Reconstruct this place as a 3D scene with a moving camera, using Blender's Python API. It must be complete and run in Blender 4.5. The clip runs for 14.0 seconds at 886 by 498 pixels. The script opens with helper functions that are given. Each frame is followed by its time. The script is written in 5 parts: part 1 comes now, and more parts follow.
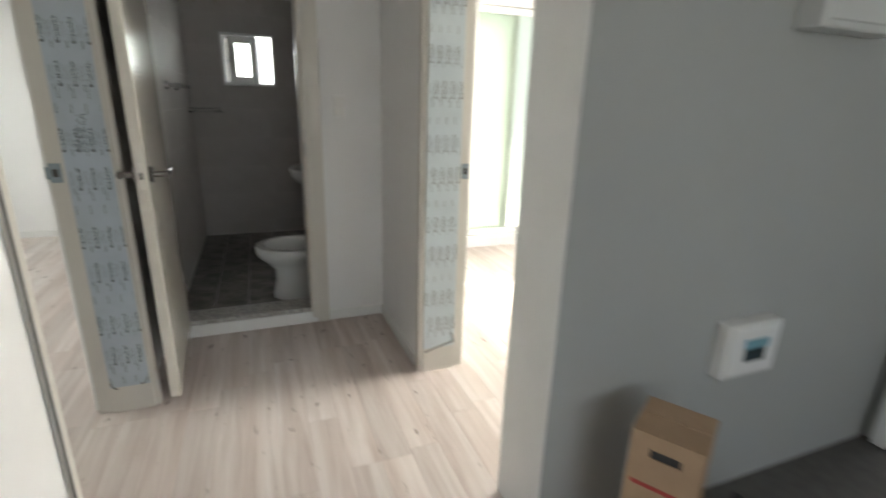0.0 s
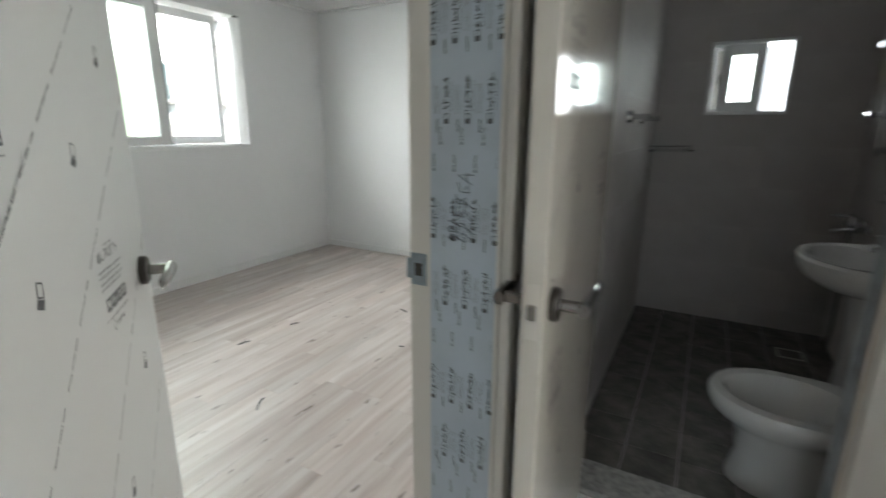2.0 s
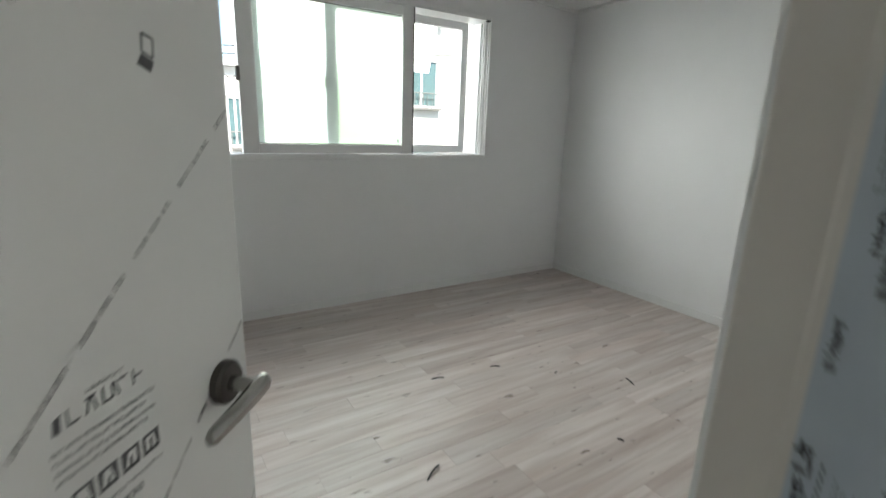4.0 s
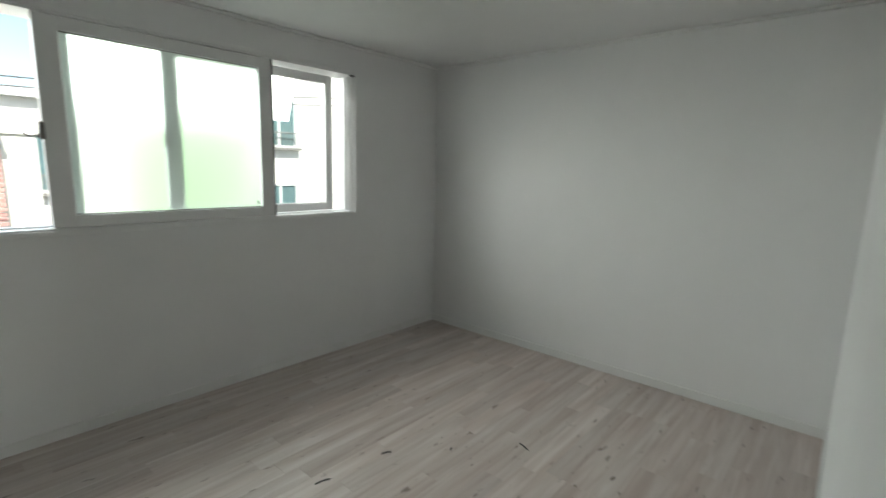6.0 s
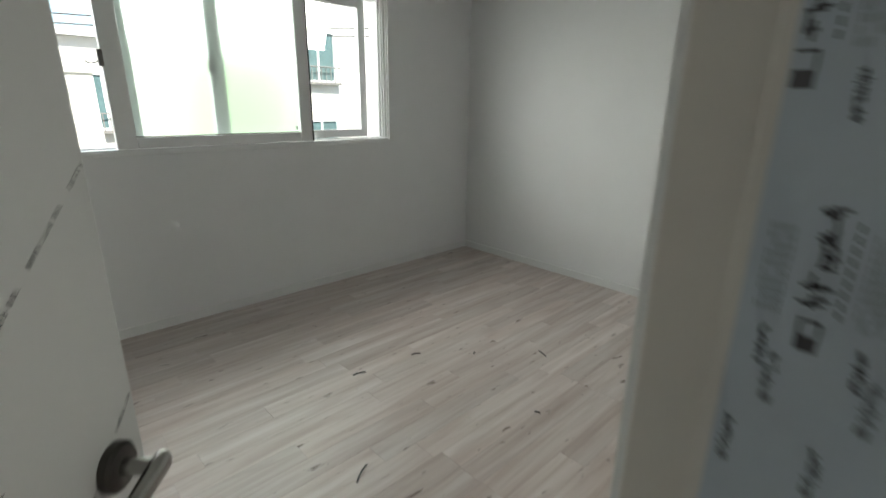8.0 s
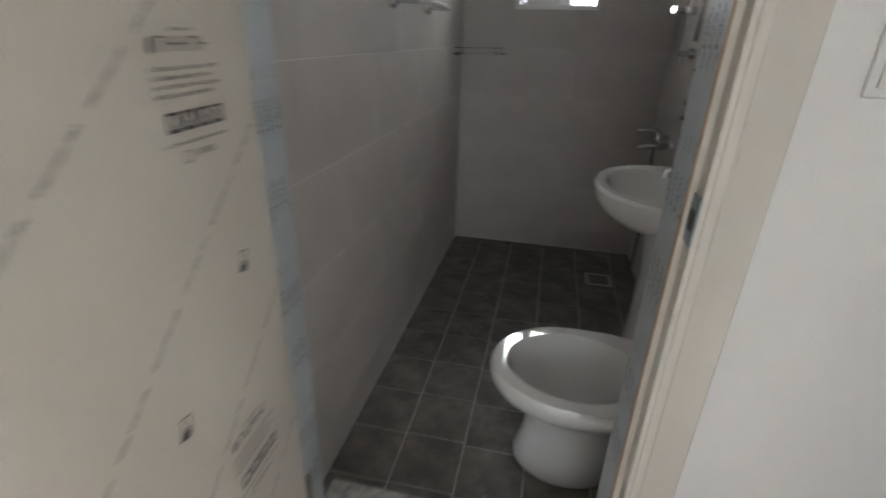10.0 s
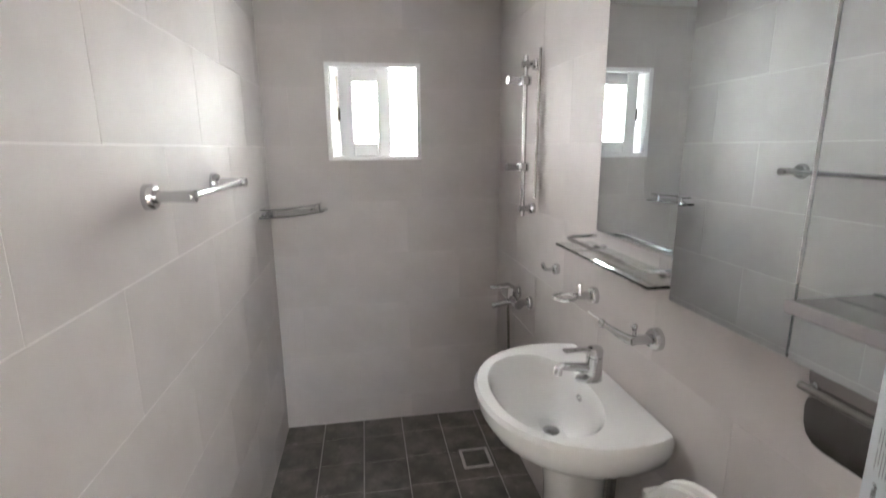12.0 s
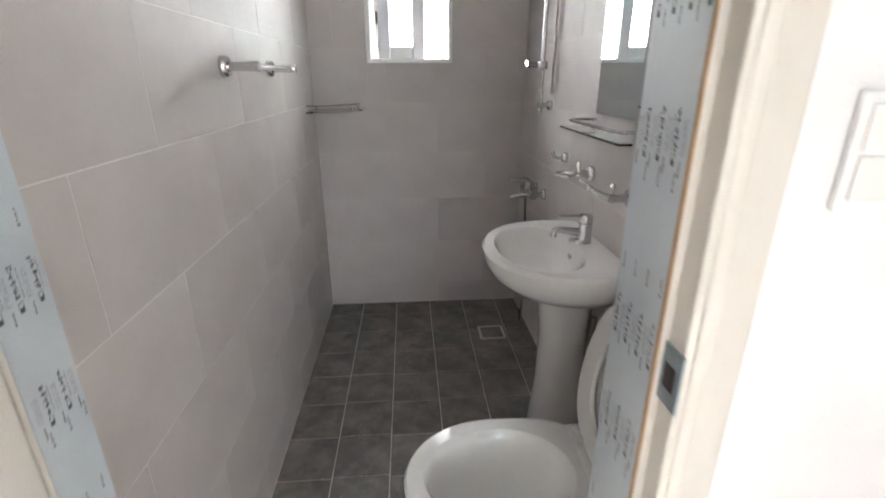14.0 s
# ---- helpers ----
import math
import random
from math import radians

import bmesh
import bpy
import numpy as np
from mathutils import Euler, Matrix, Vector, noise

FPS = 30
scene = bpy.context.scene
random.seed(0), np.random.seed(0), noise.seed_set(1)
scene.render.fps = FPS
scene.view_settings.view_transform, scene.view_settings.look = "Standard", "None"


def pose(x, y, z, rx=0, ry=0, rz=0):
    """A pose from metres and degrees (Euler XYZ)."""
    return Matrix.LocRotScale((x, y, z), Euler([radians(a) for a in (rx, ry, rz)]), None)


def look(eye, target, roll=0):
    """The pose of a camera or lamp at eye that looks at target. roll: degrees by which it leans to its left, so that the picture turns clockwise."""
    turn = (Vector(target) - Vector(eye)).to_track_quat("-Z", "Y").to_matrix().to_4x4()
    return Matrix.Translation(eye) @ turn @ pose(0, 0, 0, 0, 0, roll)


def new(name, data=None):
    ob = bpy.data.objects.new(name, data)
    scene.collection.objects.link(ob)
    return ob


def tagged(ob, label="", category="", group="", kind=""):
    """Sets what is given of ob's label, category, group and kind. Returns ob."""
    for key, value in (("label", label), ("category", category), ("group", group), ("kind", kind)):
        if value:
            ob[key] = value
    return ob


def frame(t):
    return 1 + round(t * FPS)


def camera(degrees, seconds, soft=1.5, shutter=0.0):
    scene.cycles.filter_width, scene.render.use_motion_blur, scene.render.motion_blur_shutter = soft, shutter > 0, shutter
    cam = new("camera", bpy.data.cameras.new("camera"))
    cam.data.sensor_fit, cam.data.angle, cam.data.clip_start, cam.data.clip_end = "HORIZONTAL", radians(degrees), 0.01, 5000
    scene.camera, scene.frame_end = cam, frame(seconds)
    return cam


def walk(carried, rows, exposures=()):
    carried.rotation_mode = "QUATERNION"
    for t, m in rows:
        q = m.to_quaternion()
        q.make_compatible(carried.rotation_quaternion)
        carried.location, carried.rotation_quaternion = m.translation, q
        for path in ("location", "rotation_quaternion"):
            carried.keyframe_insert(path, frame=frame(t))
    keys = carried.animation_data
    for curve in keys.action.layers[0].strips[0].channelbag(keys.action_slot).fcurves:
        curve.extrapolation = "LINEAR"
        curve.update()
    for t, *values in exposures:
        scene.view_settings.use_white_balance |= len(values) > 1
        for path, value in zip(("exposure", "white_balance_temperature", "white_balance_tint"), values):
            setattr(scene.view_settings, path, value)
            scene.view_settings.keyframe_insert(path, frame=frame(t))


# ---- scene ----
cam = camera(86.4, 14.0, soft=1.5, shutter=0.5)
PATH = [
    (0, (0.528, -2.723, 1.287), (1.229, -0.943, 0.702), 1.7),
    (0.5, (0.527, -2.368, 1.279), (0.839, -0.468, 0.734), 1.3),
    (1, (0.493, -1.982, 1.293), (0.487, -0.048, 0.785), 1.3),
    (1.5, (0.47, -1.64, 1.305), (-0.019, 0.24, 0.825), 0.7),
    (2, (0.353, -1.454, 1.301), (-0.584, 0.242, 0.808), 0.3),
    (2.5, (0.244, -1.308, 1.302), (-1.033, 0.144, 0.791), 0.7),
    (3, (0.184, -1.256, 1.294), (-1.294, -0.016, 0.764), 0.2),
    (3.2, (0.155, -1.211, 1.275), (-1.357, -0.019, 0.736), 0.7),
    (5.3, (-0.245, -0.765, 1.520), (-1.968, 0.183, 1.155), 1.8),
    (5.5, (-0.246, -0.791, 1.516), (-1.871, 0.327, 1.187), 2.2),
    (6, (-0.246, -0.896, 1.526), (-1.539, 0.592, 1.192), 1.55),
    (6.5, (-0.256, -0.936, 1.524), (-1.410, 0.647, 1.116), 1.45),
    (7, (-0.234, -0.880, 1.524), (-1.546, 0.547, 1.033), 1.4),
    (7.2, (-0.225, -0.865, 1.515), (-1.610, 0.470, 1.015), 1.6),
    (9.3, (0.424, -1.150, 1.233), (-0.622, 0.369, 0.461), 2.0),
    (9.5, (0.485, -1.020, 1.206), (-0.389, 0.597, 0.415), 2.0),
    (10, (0.557, -0.718, 1.258), (0.173, 1.062, 0.432), 1.6),
    (10.5, (0.452, -0.373, 1.19), (0.455, 1.429, 0.321), -0.5),
    (11, (0.419, -0.213, 1.201), (0.648, 1.573, 0.331), -0.5),
    (11.5, (0.437, -0.148, 1.322), (0.73, 1.709, 0.64), -0.7),
    (12, (0.455, -0.132, 1.457), (0.771, 1.798, 1.037), -0.5),
    (12.5, (0.458, -0.155, 1.48), (0.767, 1.796, 1.167), -0.7),
    (13, (0.459, -0.189, 1.436), (0.692, 1.753, 1.019), -0.3),
    (13.5, (0.473, -0.319, 1.379), (0.579, 1.594, 0.802), 0.1),
    (14, (0.494, -0.449, 1.333), (0.629, 1.424, 0.646), -0.2),
]
walk(cam, [(t, look(eye, target, roll)) for t, eye, target, roll in PATH],
     [(0, 2.15, 6800, 7), (0.5, 1.85, 6850, 9), (1, 1.65, 6850, 8.5), (1.5, 2.05, 6450, 6), (2, 2.0, 6400, 5.5), (2.5, 1.95, 6400, 6), (3.2, 1.7, 6400, 7), (5.3, 1.08, 6600, 2.5), (6, 0.98, 6600, 2.5), (7.2, 1.08, 6600, 2.5),
      (9.3, 1.65, 6750, 8), (9.6, 2.2, 6700, 9), (10, 3.0, 6650, 10), (10.5, 3.5, 6350, 11), (11, 4.65, 6500, 10.5), (11.5, 4.75, 6600, 12), (12, 4.65, 6750, 13), (12.5, 4.38, 6700, 13.5), (13, 4.38, 6750, 13.5), (14, 4.4, 6600, 12.5)])

# ---- world, sun, exposure ----
world = bpy.data.worlds.new("sky")
scene.world = world
world.use_nodes = True
wn = world.node_tree.nodes
sky = wn.new("ShaderNodeTexSky")
sky.sky_type, sky.sun_disc = "NISHITA", False
SUN_ELEV, SUN_AZ = radians(47), radians(100)   # azimuth from +y, clockwise
sky.sun_elevation, sky.sun_rotation = SUN_ELEV, SUN_AZ
world.node_tree.links.new(sky.outputs[0], wn["Background"].inputs[0])
wn["Background"].inputs[1].default_value = 0.14


def lamp(name, kind, m, energy, color=(1, 1, 1), size=(1, 1), angle=0.5):
    d = bpy.data.lights.new(name, kind)
    d.energy, d.color = energy, color
    if kind == "AREA":
        d.shape, d.size, d.size_y = "RECTANGLE", size[0], size[1]
    if kind == "SUN":
        d.angle = radians(angle)
    ob = new(name, d)
    ob.matrix_world = m
    return ob


sx, sy = math.sin(SUN_AZ), math.cos(SUN_AZ)
lamp("sun", "SUN", look((sx * 20, sy * 20, 20 * math.tan(SUN_ELEV)), (0, 0, 0)), 5.0, (1, 0.95, 0.88))
# added area lamps, in or outside the windows, in place of sky light
lamp("window_light_bedroom", "AREA", look((-4.8, 0.4, 2.75), (-0.6, 0.4, 1.2)), 49, (1, 0.99, 0.97), (3.2, 1.6))
# added fill lamp far out in the yard, brightens the bedroom from one side
lamp("added_fill_bedroom_side", "AREA", look((-8.0, -5.4, 3.0), (-1.0, 1.4, 1.3)), 205, (1, 0.99, 0.97), (8.0, 4.5))
lamp("window_light_bathroom", "AREA", look((0.515, 2.75, 1.68), (0.515, 0, 1.35)), 5.0, (0.97, 0.98, 1), (0.75, 0.75))
lamp("window_light_living", "AREA", look((3.8, -0.85, 1.9), (2.2, -0.65, 0)), 17, (1, 0.97, 0.92), (0.9, 1.2))
lamp("window_light_balcony", "AREA", look((2.4, 2.45, 1.2), (2.4, 0, 1.1)), 14, (1, 0.98, 0.95), (1.6, 1.9))
# added lamp in an unseen opening behind the start, brightens the hall
lamp("added_fill_hall", "AREA", look((1.35, -5.22, 1.5), (1.3, 0, 1.2)), 3.2, (1, 0.97, 0.92), (2.5, 1.1))


# ---- materials ----
def mat(name, color, rough=0.6, metal=0.0, vary=0.06, scale=6.0, bump=0.0, bump_scale=60.0, per_object=0.0, spec=0.5, coat=0.0):
    m = bpy.data.materials.new(name)
    m.use_nodes = True
    n, l = m.node_tree.nodes, m.node_tree.links
    b = n["Principled BSDF"]
    b.inputs["Roughness"].default_value, b.inputs["Metallic"].default_value = rough, metal
    b.inputs["Specular IOR Level"].default_value = spec
    b.inputs["Coat Weight"].default_value = coat
    b.inputs["Coat Roughness"].default_value = 0.05
    tc = n.new("ShaderNodeTexCoord")
    no = n.new("ShaderNodeTexNoise")
    no.inputs["Scale"].default_value, no.inputs["Detail"].default_value = scale, 6
    l.new(tc.outputs["Object"], no.inputs["Vector"])
    ramp = n.new("ShaderNodeValToRGB")
    ramp.color_ramp.elements[0].position, ramp.color_ramp.elements[1].position = 0.3, 0.7
    ramp.color_ramp.elements[0].color = (*[c * (1 - vary) for c in color], 1)
    ramp.color_ramp.elements[1].color = (*[min(1, c * (1 + vary)) for c in color], 1)
    l.new(no.outputs["Fac"], ramp.inputs["Fac"])
    out = ramp.outputs["Color"]
    if per_object:
        oi = n.new("ShaderNodeObjectInfo")
        mr = n.new("ShaderNodeMapRange")
        mr.inputs["To Min"].default_value, mr.inputs["To Max"].default_value = 1 - per_object, 1 + per_object
        l.new(oi.outputs["Random"], mr.inputs["Value"])
        hv = n.new("ShaderNodeHueSaturation")
        l.new(mr.outputs["Result"], hv.inputs["Value"])
        l.new(out, hv.inputs["Color"])
        out = hv.outputs["Color"]
    l.new(out, b.inputs["Base Color"])
    if bump:
        n2 = n.new("ShaderNodeTexNoise")
        n2.inputs["Scale"].default_value, n2.inputs["Detail"].default_value = bump_scale, 5
        l.new(tc.outputs["Object"], n2.inputs["Vector"])
        bp = n.new("ShaderNodeBump")
        bp.inputs["Strength"].default_value, bp.inputs["Distance"].default_value = bump, 0.004
        l.new(n2.outputs["Fac"], bp.inputs["Height"])
        l.new(bp.outputs["Normal"], b.inputs["Normal"])
    return m


def plank_material():
    m = bpy.data.materials.new("pale_oak_plank")
    m.use_nodes = True
    n, l = m.node_tree.nodes, m.node_tree.links
    b = n["Principled BSDF"]
    tc, oi = n.new("ShaderNodeTexCoord"), n.new("ShaderNodeObjectInfo")
    add = n.new("ShaderNodeVectorMath")
    mul = n.new("ShaderNodeVectorMath")
    mul.operation = "SCALE"
    mul.inputs[0].default_value = (37, 91, 13)
    l.new(oi.outputs["Random"], mul.inputs["Scale"])
    l.new(tc.outputs["Object"], add.inputs[0])
    l.new(mul.outputs[0], add.inputs[1])
    mp = n.new("ShaderNodeMapping")
    mp.inputs["Scale"].default_value = (18, 1.3, 18)
    l.new(add.outputs[0], mp.inputs["Vector"])
    grain = n.new("ShaderNodeTexNoise")
    grain.inputs["Scale"].default_value, grain.inputs["Detail"].default_value, grain.inputs["Distortion"].default_value = 1.4, 8, 0.6
    l.new(mp.outputs[0], grain.inputs["Vector"])
    r1 = n.new("ShaderNodeValToRGB")
    e = r1.color_ramp.elements
    e[0].position, e[1].position = 0.26, 0.62
    e[0].color, e[1].color = (0.475, 0.402, 0.375, 1), (0.625, 0.57, 0.545, 1)
    l.new(grain.outputs["Fac"], r1.inputs["Fac"])
    mp2 = n.new("ShaderNodeMapping")
    mp2.inputs["Scale"].default_value = (30, 9, 30)
    l.new(add.outputs[0], mp2.inputs["Vector"])
    knot = n.new("ShaderNodeTexNoise")
    knot.inputs["Scale"].default_value, knot.inputs["Detail"].default_value = 1.0, 4
    l.new(mp2.outputs[0], knot.inputs["Vector"])
    r2 = n.new("ShaderNodeValToRGB")
    r2.color_ramp.elements[0].position, r2.color_ramp.elements[1].position = 0.655, 0.74
    l.new(knot.outputs["Fac"], r2.inputs["Fac"])
    mix = n.new("ShaderNodeMix")
    mix.data_type = "RGBA"
    l.new(r2.outputs["Color"], mix.inputs["Factor"])
    l.new(r1.outputs["Color"], mix.inputs["A"])
    mix.inputs["B"].default_value = (0.20, 0.155, 0.135, 1)
    mp3 = n.new("ShaderNodeMapping")
    mp3.inputs["Scale"].default_value = (11, 0.55, 11)
    l.new(add.outputs[0], mp3.inputs["Vector"])
    broad = n.new("ShaderNodeTexNoise")
    broad.inputs["Scale"].default_value, broad.inputs["Detail"].default_value = 1.0, 3
    l.new(mp3.outputs[0], broad.inputs["Vector"])
    r3 = n.new("ShaderNodeValToRGB")
    r3.color_ramp.elements[0].position, r3.color_ramp.elements[1].position = 0.36, 0.66
    r3.color_ramp.elements[0].color, r3.color_ramp.elements[1].color = (0.84, 0.785, 0.76, 1), (1.0, 1.0, 1.0, 1)
    l.new(broad.outputs["Fac"], r3.inputs["Fac"])
    tone = n.new("ShaderNodeMix")
    tone.data_type, tone.blend_type = "RGBA", "MULTIPLY"
    tone.inputs["Factor"].default_value = 1.0
    l.new(mix.outputs["Result"], tone.inputs["A"])
    l.new(r3.outputs["Color"], tone.inputs["B"])
    mix = tone
    mr = n.new("ShaderNodeMapRange")
    mr.inputs["To Min"].default_value, mr.inputs["To Max"].default_value = 0.92, 1.14
    l.new(oi.outputs["Random"], mr.inputs["Value"])
    hv = n.new("ShaderNodeHueSaturation")
    l.new(mr.outputs["Result"], hv.inputs["Value"])
    l.new(mix.outputs["Result"], hv.inputs["Color"])
    l.new(hv.outputs["Color"], b.inputs["Base Color"])
    b.inputs["Roughness"].default_value = 0.40
    b.inputs["Specular IOR Level"].default_value = 0.6
    bp = n.new("ShaderNodeBump")
    bp.inputs["Strength"].default_value, bp.inputs["Distance"].default_value = 0.12, 0.002
    l.new(grain.outputs["Fac"], bp.inputs["Height"])
    l.new(bp.outputs["Normal"], b.inputs["Normal"])
    return m


def glass_material(name, color, rough):
    m = bpy.data.materials.new(name)
    m.use_nodes = True
    b = m.node_tree.nodes["Principled BSDF"]
    b.inputs["Base Color"].default_value = (*color, 1)
    b.inputs["Transmission Weight"].default_value = 1
    b.inputs["Roughness"].default_value = rough
    b.inputs["IOR"].default_value = 1.1 if rough > 0.1 else 1.45
    return m


WALLPAPER = mat("white_wallpaper", (0.80, 0.80, 0.805), 0.75, vary=0.015, scale=2.5, bump=0.25, bump_scale=220)
# grey of the entrance walls, with part of their shade mixed into the colour
GREYPAPER = mat("shade_greyed_wallpaper", (0.40, 0.41, 0.405), 0.75, vary=0.015, scale=2.5, bump=0.25, bump_scale=220)
CEILPAPER = mat("ceiling_paper", (0.78, 0.78, 0.78), 0.8, vary=0.01, bump=0.2, bump_scale=160)
BASE = mat("white_baseboard", (0.78, 0.78, 0.775), 0.4, vary=0.02)
PLANK = plank_material()
DARK_GAP = mat("subfloor", (0.16, 0.13, 0.11), 0.9, vary=0.1)
FRAME = mat("cream_frame_wrap", (0.63, 0.60, 0.555), 0.38, vary=0.02, scale=3)
LEAF = mat("cream_door_film", (0.62, 0.59, 0.54), 0.1, vary=0.02, scale=2, spec=0.5, bump=0.05, bump_scale=9)
LEAF_WHITE = mat("white_door_film", (0.58, 0.58, 0.572), 0.3, vary=0.015, scale=2, bump=0.03, bump_scale=8)
FILM = mat("blue_grey_protective_film", (0.44, 0.50, 0.56), 0.35, vary=0.07, scale=9, bump=0.15, bump_scale=14)
FILM_PALE = mat("pale_protective_film", (0.57, 0.63, 0.665), 0.35, vary=0.05, scale=9, bump=0.15, bump_scale=14)
FILM_MID = mat("grey_blue_protective_film", (0.51, 0.565, 0.605), 0.35, vary=0.06, scale=9, bump=0.15, bump_scale=14)
INK = mat("black_print", (0.075, 0.075, 0.08), 0.6, vary=0.2)
INK_GREY = mat("grey_print", (0.22, 0.24, 0.26), 0.6, vary=0.2)
GASKET = mat("grey_gasket", (0.20, 0.19, 0.18), 0.7)
BLACK = mat("black_metal", (0.06, 0.055, 0.05), 0.35, metal=0.6)
STEEL = mat("brushed_steel", (0.36, 0.35, 0.335), 0.26, metal=1.0, vary=0.05, scale=30)
PALE_STEEL = mat("pale_steel", (0.62, 0.60, 0.57), 0.4, metal=0.4, vary=0.06, scale=30)
BLUED = mat("film_covered_steel", (0.26, 0.31, 0.345), 0.3, metal=0.5, vary=0.12, scale=40)
CHROME = mat("chrome", (0.62, 0.62, 0.63), 0.08, metal=1.0, vary=0.01)
CERAMIC = mat("white_ceramic", (0.80, 0.80, 0.79), 0.06, vary=0.01, coat=0.6)
PLASTIC = mat("white_plastic", (0.79, 0.785, 0.77), 0.14, vary=0.015)
PVC = mat("white_window_frame", (0.80, 0.80, 0.80), 0.32, vary=0.015)
WALLTILE = mat("warm_grey_wall_tile", (0.545, 0.515, 0.50), 0.55, vary=0.10, scale=2.6, per_object=0.006, bump=0.22, bump_scale=9, spec=0.16)
GROUT = mat("white_grout", (0.80, 0.78, 0.76), 0.85, vary=0.08, scale=25)
GROUT_DULL = mat("beige_grout", (0.56, 0.54, 0.52), 0.85, vary=0.08, scale=25)
FLOORTILE = mat("dark_grey_floor_tile", (0.125, 0.116, 0.106), 0.5, vary=0.42, scale=8, per_object=0.1, bump=0.2, bump_scale=35)


def dusty(m, color, scale, lo, hi):
    """Pale dried dust in patches over a material's colour."""
    n, l = m.node_tree.nodes, m.node_tree.links
    b = n["Principled BSDF"]
    old = b.inputs["Base Color"].links[0].from_socket
    geo, no, ramp, mix = n.new("ShaderNodeNewGeometry"), n.new("ShaderNodeTexNoise"), n.new("ShaderNodeValToRGB"), n.new("ShaderNodeMix")
    no.inputs["Scale"].default_value, no.inputs["Detail"].default_value, no.inputs["Roughness"].default_value = scale, 9, 0.68
    l.new(geo.outputs["Position"], no.inputs["Vector"])
    ramp.color_ramp.elements[0].position, ramp.color_ramp.elements[1].position = lo, hi
    l.new(no.outputs["Fac"], ramp.inputs["Fac"])
    mix.data_type = "RGBA"
    l.new(ramp.outputs["Color"], mix.inputs["Factor"])
    l.new(old, mix.inputs["A"])
    mix.inputs["B"].default_value = (*color, 1)
    l.new(mix.outputs["Result"], b.inputs["Base Color"])


dusty(FLOORTILE, (0.27, 0.25, 0.225), 7.5, 0.44, 0.74)
dusty(FLOORTILE, (0.33, 0.31, 0.285), 24, 0.62, 0.72)
FLOORGROUT = mat("grey_floor_grout", (0.55, 0.53, 0.50), 0.9, vary=0.25, scale=20)
GRANITE = mat("grey_granite", (0.36, 0.35, 0.335), 0.35, vary=0.35, scale=45, bump=0.05)
ENTRYTILE = mat("dark_entry_tile", (0.11, 0.105, 0.10), 0.5, vary=0.15, scale=20)
CARD = mat("brown_cardboard", (0.43, 0.295, 0.19), 0.85, vary=0.06, scale=14, bump=0.1, bump_scale=90)
CARD_RED = mat("red_print", (0.42, 0.06, 0.05), 0.7, vary=0.1)
MIRROR = mat("mirror_silver", (0.70, 0.755, 0.765), 0.015, metal=1.0, vary=0.004)
GLASS = glass_material("clear_glass", (0.96, 0.99, 0.97), 0.0)
FROST_GREEN = glass_material("grey_green_frosted_glass", (0.45, 0.49, 0.43), 0.8)
DARKCHROME = mat("dark_chrome", (0.30, 0.29, 0.285), 0.12, metal=1.0, vary=0.05)
FROST = glass_material("frosted_glass", (0.82, 0.92, 0.87), 0.6)
SCREEN = mat("dark_screen", (0.03, 0.05, 0.06), 0.15, vary=0.3)
SCREEN_BLUE = mat("blue_screen_print", (0.16, 0.36, 0.46), 0.3, vary=0.2)
BOXGREY = mat("pale_grey_plastic", (0.62, 0.63, 0.625), 0.4, vary=0.03)
RUBBER = mat("dark_rubber", (0.04, 0.04, 0.042), 0.6)
WOODFRAME = mat("brown_plaque", (0.32, 0.20, 0.12), 0.5, vary=0.15, scale=12)
PLASTERF = mat("facade_render", (0.76, 0.74, 0.70), 0.85, vary=0.06, scale=1.2, bump=0.2)
BRICKF = mat("red_brick", (0.55, 0.29, 0.26), 0.85, vary=0.15, scale=9, per_object=0.12)
YELLOWG = mat("yellow_green_wall", (0.30, 0.40, 0.25), 0.8, vary=0.1, scale=1.0)
WINDOWF = mat("facade_window_glass", (0.10, 0.16, 0.17), 0.08, vary=0.2)
GROUNDM = mat("asphalt_ground", (0.09, 0.088, 0.085), 0.9, vary=0.2, scale=2, bump=0.3)
DEBRIS = mat("dark_scrap", (0.05, 0.05, 0.05), 0.6)


# ---- building helpers ----
def bx(bm, x0, x1, y0, y1, z0, z1, bevel=0.0):
    r = bmesh.ops.create_cube(bm, size=1, matrix=Matrix.LocRotScale(((x0 + x1) / 2, (y0 + y1) / 2, (z0 + z1) / 2), None, (abs(x1 - x0), abs(y1 - y0), abs(z1 - z0))))
    if bevel:
        es = list({e for v in r["verts"] for e in v.link_edges})
        bmesh.ops.bevel(bm, geom=es, offset=bevel, segments=2, affect="EDGES", profile=0.5)
    return r["verts"]


def boxmesh(x0, x1, y0, y1, z0, z1, bevel=0.0):
    bm = bmesh.new()
    bx(bm, x0, x1, y0, y1, z0, z1, bevel)
    return bm


def loft(bm, rings, cap_start=True, cap_end=True, closed=True):
    vs = [[bm.verts.new(p) for p in r] for r in rings]
    n = len(vs[0])
    for a, b in zip(vs, vs[1:]):
        for i in range(n if closed else n - 1):
            j = (i + 1) % n
            bm.faces.new((a[i], a[j], b[j], b[i]))
    if cap_start:
        bm.faces.new(list(reversed(vs[0])))
    if cap_end:
        bm.faces.new(vs[-1])


